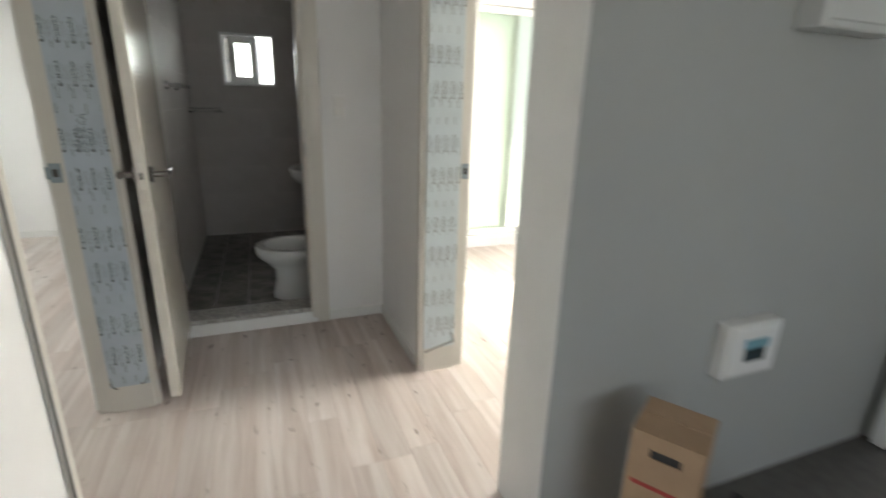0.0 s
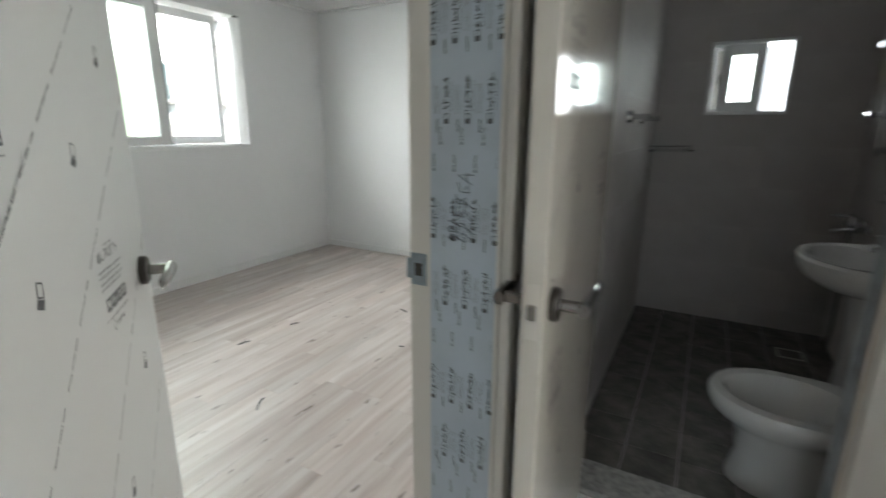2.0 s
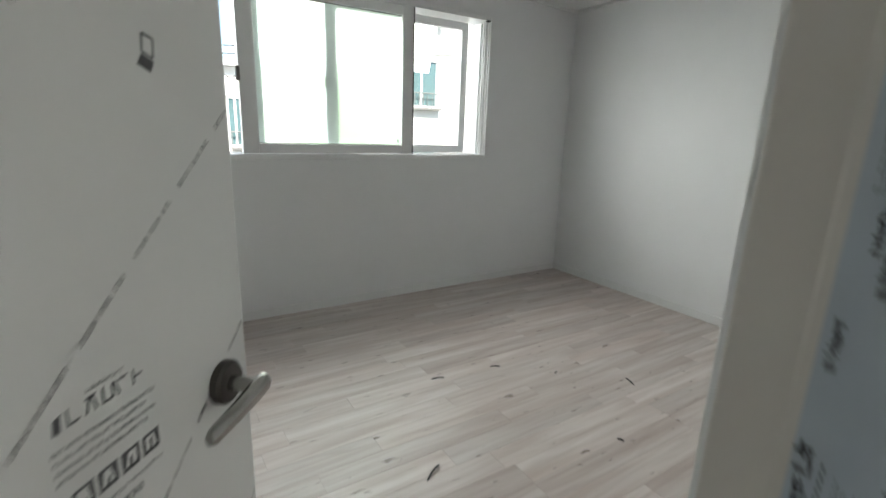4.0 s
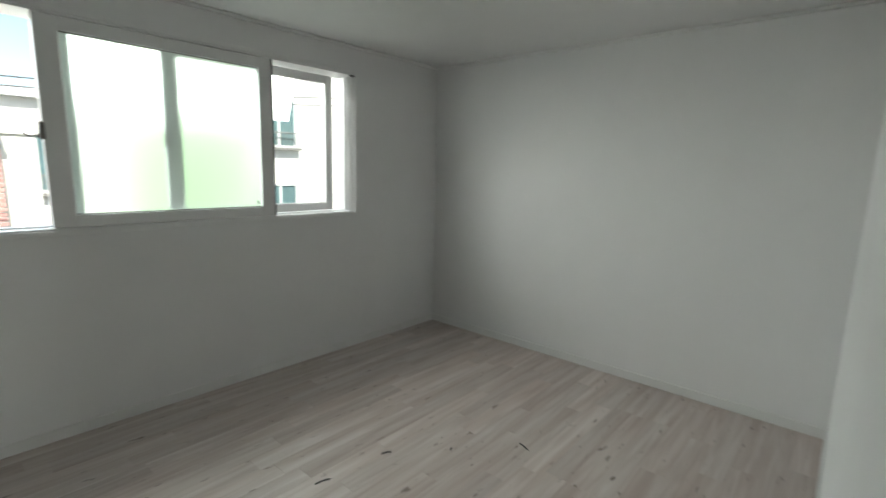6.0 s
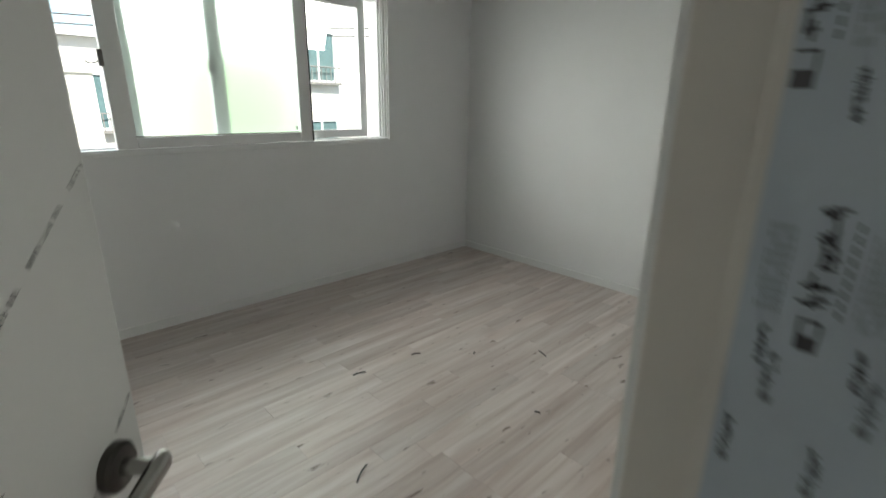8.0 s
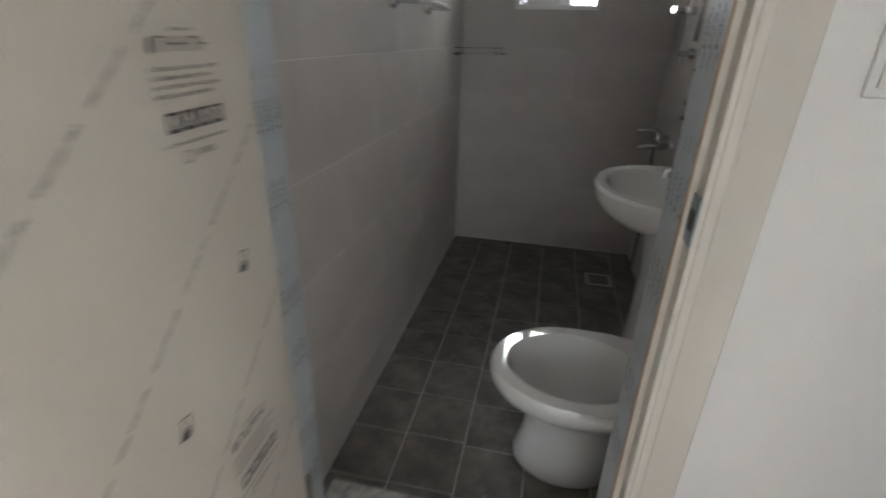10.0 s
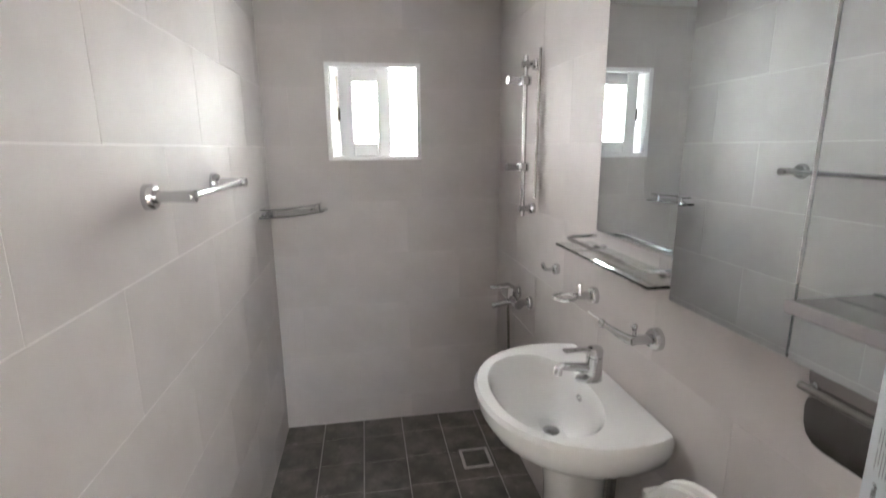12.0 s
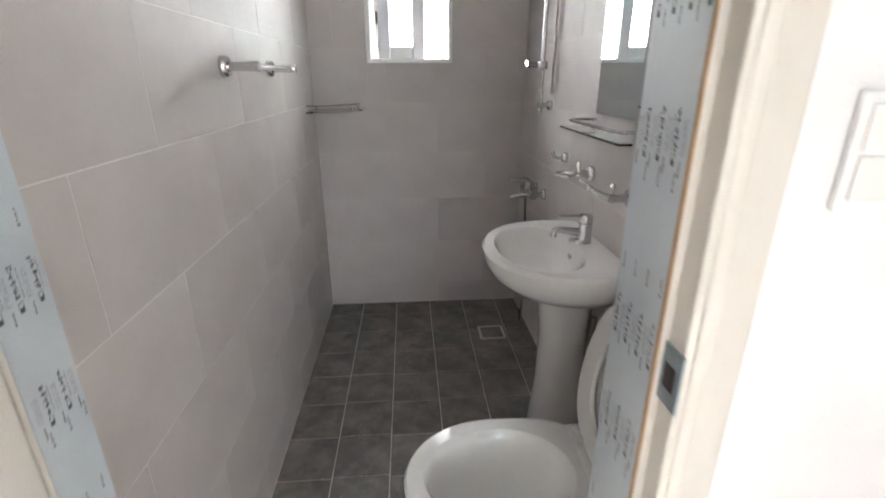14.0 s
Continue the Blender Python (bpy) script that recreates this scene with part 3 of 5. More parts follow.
def leaf_print(parent, along, up_len, length, normal, origin, seed, ink, base=1.017, mirror=False, fine=1.0, notice=0.5):
    """Lines of thin letters that rise at 41 degrees over a door's film; between them, by turns, small logos and printed notices.
    Brand lettering is kept to strokes that spell nothing."""
    A, N, O, Z = Vector(along), Vector(normal), Vector(origin), Vector((0, 0, 1))
    rnd = random.Random(seed)
    bars, logos = bmesh.new(), bmesh.new()

    def quad(bm, pts):
        if all(0.004 < u < length - 0.004 and 0.01 < v < up_len - 0.01 for u, v in pts):
            bm.faces.new([bm.verts.new(O + A * (length - u if mirror else u) + Z * v + N * 0.0008) for u, v in pts])

    def bar(bm, u, v, du, dv, w):
        L = math.hypot(du, dv)
        pu, pv = -dv / L * w / 2, du / L * w / 2
        quad(bm, [(u + pu, v + pv), (u - pu, v - pv), (u + du - pu, v + dv - pv), (u + du + pu, v + dv + pv)])

    def text(u, v, count, pitch, high, w, c=1.0, s=0.0):
        """Letters along (c, s), each an upright stroke or two with a crossing one."""
        for q in range(count):
            x, y = u + c * q * pitch, v + s * q * pitch
            k = rnd.random()
            slant = rnd.choice((0, 0, 0.25, -0.25)) * pitch
            bar(bars, x, y, -s * high + c * slant, c * high + s * slant, w)
            if k < 0.65:
                bar(bars, x + c * pitch * 0.6, y + s * pitch * 0.6, -s * high - c * slant, c * high - s * slant, w)
            e = rnd.choice((0.08, 0.5, 0.92)) * high
            bar(bars, x - s * e, y + c * e, c * pitch * 0.6, s * pitch * 0.6, w)

    s, c = math.sin(radians(41)), math.cos(radians(41))
    for k in range(-4, 6):
        b = base - 0.297 * k
        for j in range(-4, 12):
            t = j * 0.1 + (0.012 if k % 2 else 0.0) + 0.128
            u, v = t * c, b + t * s
            for word, n in ((0, 7), (8, 6), (15, 5)):
                text(u + c * word * 0.0040, v + s * word * 0.0040, n, 0.0040, 0.0068 * fine, 0.0008 * fine, c, s)
        mid = b - 0.140
        if k % 2 == 0:
            for j in range(-3, 6):
                u, v = 0.232 + j * 0.185, 0
                v = mid + 0.88 * u + 0.004
                quad(logos, [(u - 0.012, v - 0.009), (u + 0.006, v - 0.016), (u + 0.012, v - 0.004), (u - 0.005, v + 0.002)])
                ring = ((-0.004, 0.004), (0.011, -0.001), (0.013, 0.018), (-0.002, 0.022))
                for p, q in zip(ring, ring[1:] + ring[:1]):
                    bar(bars, u + p[0], v + p[1], q[0] - p[0], q[1] - p[1], 0.0024)
        else:
            z = 0.78 if k == -1 and not mirror else 1.0
            for j in range(-2, 3):
                u = (notice if z == 1 else 0.180) + j * 0.42
                v = mid + 0.88 * u + (0.018 if z == 1 else -0.018)
                # headline with a logo, four fine lines, handling signs, a last line and a mark
                quad(logos, [(u - 0.058 * z, v + 0.036 * z), (u - 0.050 * z, v + 0.034 * z), (u - 0.048 * z, v + 0.052 * z), (u - 0.056 * z, v + 0.05 * z)])
                text(u - 0.042 * z, v + (0.036 if z == 1 else 0.062) * z, 5, 0.019 * z, 0.017 * z, 0.0026 * z)
                text(u - 0.02 * z, v + (0.058 if z == 1 else 0.092) * z, 9, 0.005 * z, 0.004 * z, 0.001 * z)
                for r in range(4):
                    text(u - 0.062 * z, v + (0.016 - 0.010 * r) * z, 26 - 3 * (r % 2), 0.0047 * z, 0.0045 * z, 0.0009 * z)
                for r in range(4):
                    x, y, e = u + (-0.052 + 0.0285 * r) * z, v - 0.054 * z, 0.024 * z
                    # a filled sign that leaves its picture open
                    quad(logos, [(x, y), (x + e, y), (x + e, y + 0.2 * e), (x, y + 0.2 * e)])
                    quad(logos, [(x, y + 0.85 * e), (x + e, y + 0.85 * e), (x + e, y + e), (x, y + e)])
                    quad(logos, [(x, y + 0.2 * e), (x + 0.18 * e, y + 0.2 * e), (x + (0.18 + 0.1 * (r % 3)) * e, y + 0.85 * e), (x, y + 0.85 * e)])
                    quad(logos, [(x + 0.82 * e, y + 0.2 * e), (x + e, y + 0.2 * e), (x + e, y + 0.85 * e), (x + (0.82 - 0.1 * ((r + 1) % 3)) * e, y + 0.85 * e)])
                    quad(logos, [(x + 0.42 * e, y + 0.2 * e), (x + 0.58 * e, y + 0.2 * e), (x + 0.58 * e, y + (0.4 + 0.1 * r) * e), (x + 0.42 * e, y + (0.4 + 0.1 * r) * e)])
                text(u - 0.062 * z, v - 0.070 * z, 26, 0.0047 * z, 0.0045 * z, 0.0009 * z)
                if z == 1:
                    text(u - 0.012, v - 0.088, 6, 0.007, 0.009, 0.0014)
                for q in range(10):
                    a0, a1 = 0.628 * q, 0.628 * (q + 1)
                    bar(bars, u + (-0.026 + 0.008 * math.cos(a0)) * z, v + (-0.085 + 0.008 * math.sin(a0)) * z, 0.008 * z * (math.cos(a1) - math.cos(a0)), 0.008 * z * (math.sin(a1) - math.sin(a0)), 0.0016)
    part("print", bars, ink, parent, "slanting lines of thin dark print")
    part("print_marks", logos, ink, parent, "small dark printed marks")


def words(text, size, parent, m, material):
    cu = bpy.data.curves.new("words", "FONT")
    cu.body, cu.size = text, size
    tmp = bpy.data.objects.new("words", cu)
    scene.collection.objects.link(tmp)
    dg = bpy.context.evaluated_depsgraph_get()
    me = bpy.data.meshes.new_from_object(tmp.evaluated_get(dg))
    bpy.data.objects.remove(tmp)
    me.materials.clear()
    me.materials.append(material)
    ob = new("lettering", me)
    ob.parent, ob.matrix_basis = parent, m
    return ob


def bedroom_door():
    """The leaf stands half open into the bedroom; its own axes: x from the hinge to the free edge, y towards the hall."""
    L, T, H = 0.74, 0.036, HEAD - 0.012
    m = Matrix.Translation((-0.2, JN + 0.045, 0.008)) @ Matrix.Rotation(radians(90 + LEAF_ANGLE), 4, "Z")
    d = empty("bedroom_door", "white bedroom door in printed protective film, half open", "door", m)
    part("leaf", boxmesh(0, L, -T, 0, 0, H, 0.002), LEAF_WHITE, d)
    side = -1
    leaf_print(d, (1, 0, 0), H, L, (0, side, 0), (0, -T, 0), 4, INK)
    words("KS F 3109", 0.0085, d, Matrix.Translation((0.171, -T - 0.001, 1.246)) @ Matrix.Rotation(radians(90), 4, "X"), INK)
    lever(d, (L - 0.06, -T, 0.995), (0, -1, 0), (-1, 0, 0.0), "steel lever handle")
    lever(d, (L - 0.06, 0, 0.995), (0, 1, 0), (-1, 0, 0.0), "steel lever handle")
    part("latch_face", boxmesh(L - 0.001, L + 0.0015, -0.03, -0.008, 0.93, 1.06), STEEL, d)
    for z in (0.25, 1.75):
        bm = bmesh.new()
        tube(bm, [(-0.004, 0.004, z - 0.05), (-0.004, 0.004, z + 0.05)], 0.007, 10)
        part("hinge", bm, STEEL, d, "steel hinge", True)
    return d


def bathroom_door_frame():
    d = empty("door_2", "cream bathroom door frame with printed film in its reveals", "door frame", kind="structure")
    y0, y1 = -0.062, 0.078
    part("right_jamb", boxmesh(0.764, 0.784, y0, y1, 0.05, HEAD + 0.05, 0.004), FRAME, d)
    part("right_stop", boxmesh(0.754, 0.765, -0.032, y1, 0.08, HEAD, 0.002), FRAME, d)
    part("left_jamb", boxmesh(0.028, 0.066, -0.045, y1, 0.05, HEAD + 0.05, 0.004), FRAME, d)
    part("left_stop", boxmesh(0.065, 0.076, -0.008, y1, 0.08, HEAD, 0.002), FRAME, d)
    part("head_jamb", boxmesh(0.066, 0.764, y0, y1, HEAD, HEAD + 0.05, 0.004), FRAME, d)
    fr = part("protective_film", boxmesh(0.7525, 0.754, -0.026, y1 + 0.001, 0.09, HEAD - 0.02), FILM_MID, d, "pale printed protective film")
    film_marks("print", fr, (0, 1, 0), (0.7525, -0.025, 0.1), (-1, 0, 0), 0.102, HEAD - 0.15, 0.029, 8, INK, 1.25)
    fl = part("protective_film", boxmesh(0.076, 0.0775, -0.001, y1 + 0.001, 0.09, HEAD - 0.02), FILM_MID, d, "pale printed protective film")
    film_marks("print", fl, (0, 1, 0), (0.0775, 0.001, 0.1), (1, 0, 0), 0.077, HEAD - 0.15, 0.029, 9, INK, 1.32)
    part("jamb_nose", boxmesh(0.772, 0.790, y0 - 0.004, y0 + 0.01, 0.05, HEAD + 0.05, 0.005), FRAME, d, "rounded outer lip of the frame")
    part("casing", boxmesh(0.7925, 0.862, -0.022, 0.001, 0.0, HEAD + 0.10, 0.003), FRAME, d, "flat cream casing board")
    # dark strip drawn where the shadow line runs between frame and casing
    part("shadow_line_strip", boxmesh(0.7845, 0.792, -0.03, -0.001, 0.05, HEAD + 0.05), GASKET, d, "dark strip for the shadow line between frame and casing")
    strike_plate(d, 0.7635, -0.048, 1.035, -1, 0)
    part("wood_strip", boxmesh(0.7525, 0.7545, -0.0325, -0.026, 0.08, HEAD - 0.02), CARD, d, "raw brown edge strip")
    return d


def bathroom_door():
    L, T, H = 0.70, 0.038, HEAD - 0.1
    m = Matrix.Translation((0.072, -0.048, 0.092)) @ Matrix.Rotation(radians(-90 + BATH_LEAF), 4, "Z")
    d = empty("bathroom_door", "cream bathroom door in glossy printed film, wide open", "door", m)
    part("leaf", boxmesh(0, L, 0, T, 0, H, 0.002), LEAF, d)
    leaf_print(d, (1, 0, 0), H, L, (0, 1, 0), (0, T, 0), 6, INK, 1.035, True, 1.0, 0.555)
    lever(d, (L - 0.06, T, 0.915), (0, 1, 0), (-1, 0, 0.06), "steel lever handle", DARKCHROME)
    lever(d, (L - 0.06, 0, 0.915), (0, -1, 0), (-1, 0, 0), "steel lever handle", DARKCHROME)
    face = part("latch_face", boxmesh(L - 0.001, L + 0.0015, 0.008, 0.030, 0.868, 0.965), FRAME, d, "cream latch plate")
    bm = bmesh.new()
    bx(bm, L, L + 0.011, 0.012, 0.026, 0.905, 0.93, 0.002)
    part("latch_bolt", bm, STEEL, face)
    for z in (0.2, 1.6):
        bm = bmesh.new()
        tube(bm, [(-0.004, T + 0.002, z - 0.05), (-0.004, T + 0.002, z + 0.05)], 0.007, 10)
        part("hinge", bm, STEEL, d, "steel hinge", True)
    return d


def living_door_frame():
    d = empty("door_3", "cream living room door frame with pale printed film", "door frame", kind="structure")
    x0, x1, t = 1.19, 1.43, 0.035
    part("latch_jamb", boxmesh(x0, x1, JR - t, JR, 0, HEAD + t, 0.003), FRAME, d)
    part("door_stop", boxmesh(x0 + 0.02, x1 - 0.05, JR - t - 0.012, JR - t + 0.001, 0, HEAD, 0.002), FRAME, d)
    part("head_jamb", boxmesh(x0, x1, PN, JR - t, HEAD, HEAD + t, 0.003), FRAME, d)
    yf = JR - t - 0.0125
    f = part("protective_film", boxmesh(x0 + 0.024, x1 - 0.056, yf - 0.0012, yf, 0.13, HEAD - 0.03), FILM_PALE, d, "pale blue printed protective film")
    film_marks("print", f, (1, 0, 0), (x0 + 0.026, yf - 0.0012, 0.15), (0, -1, 0), x1 - x0 - 0.084, HEAD - 0.19, 0.0395, 11)
    strike_plate(d, x1 - 0.027, JR - t - 0.001, 1.0, 0, -1)
    bm = bmesh.new()
    tube(bm, [(x0 + 0.03, yf - 0.006, 0.115), (x0 + 0.09, yf - 0.008, 0.135), (x1 - 0.058, yf - 0.006, 0.155)], 0.004, 6)
    tube(bm, bend((x1 - 0.07, yf - 0.005, 0.2), (x1 - 0.06, yf - 0.012, 0.17), (x1 - 0.056, yf - 0.005, 0.15)), 0.003, 6)
    part("peeled_film", bm, GASKET, d, "dark rolled end of the torn film")
    return d


LEAF_ANGLE, BATH_LEAF = 48.5, 3.2
bedroom_door_frame()
bedroom_door()
bathroom_door_frame()
bathroom_door()
living_door_frame()
sill = solid("door_sill", boxmesh(0.0665, 0.7635, BF - 0.004, 0.155, 0.05, 0.095, 0.003), GRANITE, "grey granite sill under the bathroom door", "sill", "structure")
solid("sill_riser", boxmesh(0.03, 0.79, BF - 0.016, BF - 0.0045, 0, 0.07, 0.003), BASE, "white riser below the bathroom sill", "riser", "structure")


# ---- windows ----
def ring_frame(axis, at, depth, a0, a1, z0, z1, w, bevel=0.004):
    """Four members round an opening in the plane across the axis: a runs sideways, z up."""
    bm = bmesh.new()
    for a, b, c, e in ((a0, a0 + w, z0, z1), (a1 - w, a1, z0, z1), (a0 + w, a1 - w, z0, z0 + w), (a0 + w, a1 - w, z1 - w, z1)):
        if axis == "x":
            bx(bm, at, at + depth, a, b, c, e, bevel)
        else:
            bx(bm, a, b, at, at + depth, c, e, bevel)
    return bm


def pane(name, axis, at, a0, a1, z0, z1, material, parent, label):
    b = (at, at + 0.005, a0, a1, z0, z1) if axis == "x" else (a0, a1, at, at + 0.005, z0, z1)
    ob = part(name, boxmesh(*b), material, parent, label)
    ob.visible_shadow = False
    return ob


def bedroom_window():
    w = empty("window_1", "wide white sliding window with a frosted middle sash", "window", kind="structure")
    part("outer_frame", ring_frame("x", WX - 0.235, 0.228, -0.86, 1.585, 1.15, 2.25, 0.012, 0.003), PVC, w)
    part("casing", ring_frame("x", WX - 0.004, 0.010, -0.885, 1.61, 1.125, 2.275, 0.027, 0.003), PVC, w)
    # inner sash: wide lock stile, slimmer meeting stile
    bm = bmesh.new()
    for a, b, c, e in ((-0.39, -0.285, 1.166, 2.234), (0.776, 0.868, 1.166, 2.234), (-0.285, 0.776, 1.166, 1.231), (-0.285, 0.776, 2.165, 2.234)):
        bx(bm, WX - 0.05, WX - 0.006, a, b, c, e, 0.005)
    s = part("sash", bm, PVC, w, "white inner sash")
    pane("pane", "x", WX - 0.030, -0.284, 0.775, 1.232, 2.164, FROST, s, "frosted pane")
    bm = bmesh.new()
    for c, e in ((1.231, 1.236), (2.160, 2.165)):
        bx(bm, WX - 0.024, WX - 0.018, -0.285, 0.776, c, e)
    part("glazing_bead", bm, GASKET, s, "thin grey glazing bead")
    part("maker_mark", boxmesh(WX - 0.0249, WX - 0.0243, 0.745, 0.757, 1.25, 1.275), INK_GREY, s, "tiny printed mark")
    # outer sash behind it, clear
    bm = bmesh.new()
    for a, b, c, e in ((0.25, 0.325, 1.170, 2.230), (1.41, 1.475, 1.170, 2.230), (0.325, 1.41, 1.170, 1.232), (0.325, 1.41, 2.168, 2.230)):
        bx(bm, WX - 0.20, WX - 0.155, a, b, c, e, 0.005)
    o = part("sash", bm, PVC, w, "white outer sash")
    pane("pane", "x", WX - 0.18, 0.326, 1.409, 1.233, 2.167, GLASS, o, "clear pane")
    # far outer sash, slid behind the frosted one
    bm = bmesh.new()
    for a, b, c, e in ((-0.37, -0.225, 1.170, 2.230), (0.215, 0.249, 1.170, 2.230), (-0.225, 0.215, 1.170, 1.225), (-0.225, 0.215, 2.175, 2.230)):
        bx(bm, WX - 0.15, WX - 0.11, a, b, c, e, 0.005)
    part("sash", bm, PVC, w, "white middle sash")
    for xx in (WX - 0.03, WX - 0.06, WX - 0.10):
        part("jamb_rib", boxmesh(xx - 0.005, xx + 0.005, 1.555, 1.573, 1.165, 2.235, 0.002), PVC, w)
    part("jamb_groove", boxmesh(WX - 0.048, WX - 0.044, 1.569, 1.574, 1.165, 2.235), GASKET, w, "dark jamb groove")
    part("corner_cap", boxmesh(WX - 0.02, WX + 0.003, 1.545, 1.58, 2.228, 2.24, 0.002), RUBBER, w, "black corner cap")
    part("edge_seal", boxmesh(WX - 0.016, WX - 0.003, 0.8685, 0.875, 1.166, 2.234), RUBBER, w, "black edge seal")
    part("track", boxmesh(WX - 0.13, WX - 0.1, -0.84, 1.55, 1.162, 1.169, 0.002), PVC, w)
    part("lock", boxmesh(WX - 0.032, WX - 0.002, -0.405, -0.380, 1.62, 1.71, 0.006), GASKET, w, "grey sash lock")
    part("lock", boxmesh(WX - 0.105, WX - 0.085, 0.20, 0.245, 1.62, 1.70, 0.006), GASKET, w, "grey sash lock")
    bm = bmesh.new()
    tube(bm, bend((WX - 0.02, -0.400, 1.65), (WX - 0.03, -0.445, 1.62), (WX - 0.03, -0.465, 1.65)), 0.004, 6)
    part("latch_hook", bm, BLACK, w)


def bathroom_window():
    w = empty("window_2", "small white sliding window over the bathroom", "window", kind="structure")
    part("outer_frame", ring_frame("y", YB - 0.006, 0.22, 0.29, 0.74, 1.40, 1.85, 0.022), PVC, w)
    s = part("sash", ring_frame("y", YB + 0.03, 0.035, 0.35, 0.597, 1.418, 1.832, 0.066, 0.008), PVC, w, "white sash")
    pane("pane", "y", YB + 0.045, 0.416, 0.531, 1.484, 1.766, FROST, s, "frosted pane")
    o = part("sash", ring_frame("y", YB + 0.10, 0.035, 0.312, 0.40, 1.422, 1.828, 0.02, 0.004), PVC, w, "white outer sash")
    # solid panel added so that the outer slot reads grey instead of bright
    part("grey_panel", boxmesh(0.332, 0.38, YB + 0.115, YB + 0.12, 1.44, 1.81), STEEL, o, "solid grey panel in place of the outer pane")
    part("lock", boxmesh(0.343, 0.355, YB + 0.03, YB + 0.05, 1.59, 1.65, 0.003), BLACK, w, "dark sash lock")


def balcony_door():
    w = empty("window_3", "white balcony sliding door with frosted glass", "balcony door", kind="structure")
    part("outer_frame", ring_frame("y", LY - 0.012, 0.2, 1.75, 3.08, 0.06, 2.14, 0.05), PVC, w)
    s = part("sash", ring_frame("y", LY + 0.03, 0.04, 2.28, 3.03, 0.11, 2.09, 0.055, 0.006), PVC, w, "white sliding sash")
    pane("pane", "y", LY + 0.045, 2.335, 2.975, 0.165, 2.035, FROST_GREEN, s, "frosted pane")
    o = part("sash", ring_frame("y", LY + 0.09, 0.04, 1.80, 2.75, 0.11, 2.09, 0.055, 0.006), PVC, w, "white sliding sash")
    pane("pane", "y", LY + 0.105, 1.855, 2.695, 0.165, 2.035, FROST_GREEN, o, "frosted pane")
    part("lock", boxmesh(2.71, 2.735, LY + 0.07, LY + 0.09, 1.0, 1.09, 0.004), STEEL, w)


def plain_window(name, axis, at, a0, a1, z0, z1):
    w = empty(name, "assumed plain white window", "window", kind="structure")
    part("outer_frame", ring_frame(axis, at, 0.1, a0, a1, z0, z1, 0.05), PVC, w)
    mid = (a0 + a1) / 2
    part("mullion", boxmesh(*((at + 0.02, at + 0.06, mid - 0.03, mid + 0.03, z0 + 0.05, z1 - 0.05) if axis == "x" else (mid - 0.03, mid + 0.03, at + 0.02, at + 0.06, z0 + 0.05, z1 - 0.05))), PVC, w)
    for a, b in ((a0 + 0.05, mid - 0.03), (mid + 0.03, a1 - 0.05)):
        pane("pane", axis, at + 0.04, a, b, z0 + 0.05, z1 - 0.05, GLASS, w, "clear pane")


bedroom_window()
bathroom_window()
balcony_door()
plain_window("window_4", "x", LX + 0.05, -1.3, 0.05, 0.9, 2.1)
# this one is never seen; added as an opening for the hall's light
plain_window("assumed_window_5", "y", K0 - 0.15, 0.1, 2.7, 0.9, 2.1)


# ---- entrance and hall things ----
def entrance_door():
    d = empty("entrance_door", "cream steel entrance door in its frame", "door")
    fr = bmesh.new()
    for b in ((2.80, 2.86, -1.90, -1.84, 0, HEAD + 0.05), (2.80, 2.86, -2.81, -2.75, 0, HEAD + 0.05), (2.80, 2.86, -2.75, -1.90, HEAD, HEAD + 0.05)):
        bx(fr, *b, 0.004)
    part("frame", fr, PVC, d, "white steel frame")
    part("leaf", boxmesh(2.88, 2.92, -2.745, -1.905, 0.02, HEAD - 0.01, 0.003), LEAF_WHITE, d)
    part("threshold", boxmesh(2.83, 3.0, -2.75, -1.84, -0.018, 0.018, 0.003), BLACK, d)
    lever(d, (2.88, -2.66, 1.0), (-1, 0, 0), (0, 1, 0))


def wall_panel():
    p = empty("wall_panel", "white wall control box with a blue and dark label", "control box")
    yw = -1.79
    part("body", boxmesh(1.815, 2.05, yw - 0.05, yw, 0.485, 0.67, 0.006), PLASTIC, p)
    part("face", boxmesh(1.838, 2.04, yw - 0.0535, yw - 0.05, 0.5, 0.658, 0.003), PVC, p, "white front plate")
    part("label_upper", boxmesh(1.89, 1.995, yw - 0.0555, yw - 0.0535, 0.585, 0.617), SCREEN_BLUE, p, "blue printed band")
    part("label_lower", boxmesh(1.895, 1.985, yw - 0.0555, yw - 0.0535, 0.54, 0.585), SCREEN, p, "dark printed band")


def upper_box():
    p = empty("fuse_box", "white fuse box on the grey entrance wall", "fuse box")
    part("body", boxmesh(1.86, 2.19, -1.86, -1.79, 1.50, 1.78, 0.006), BOXGREY, p)
    part("cover", boxmesh(1.88, 2.17, -1.866, -1.86, 1.52, 1.76, 0.003), BOXGREY, p)


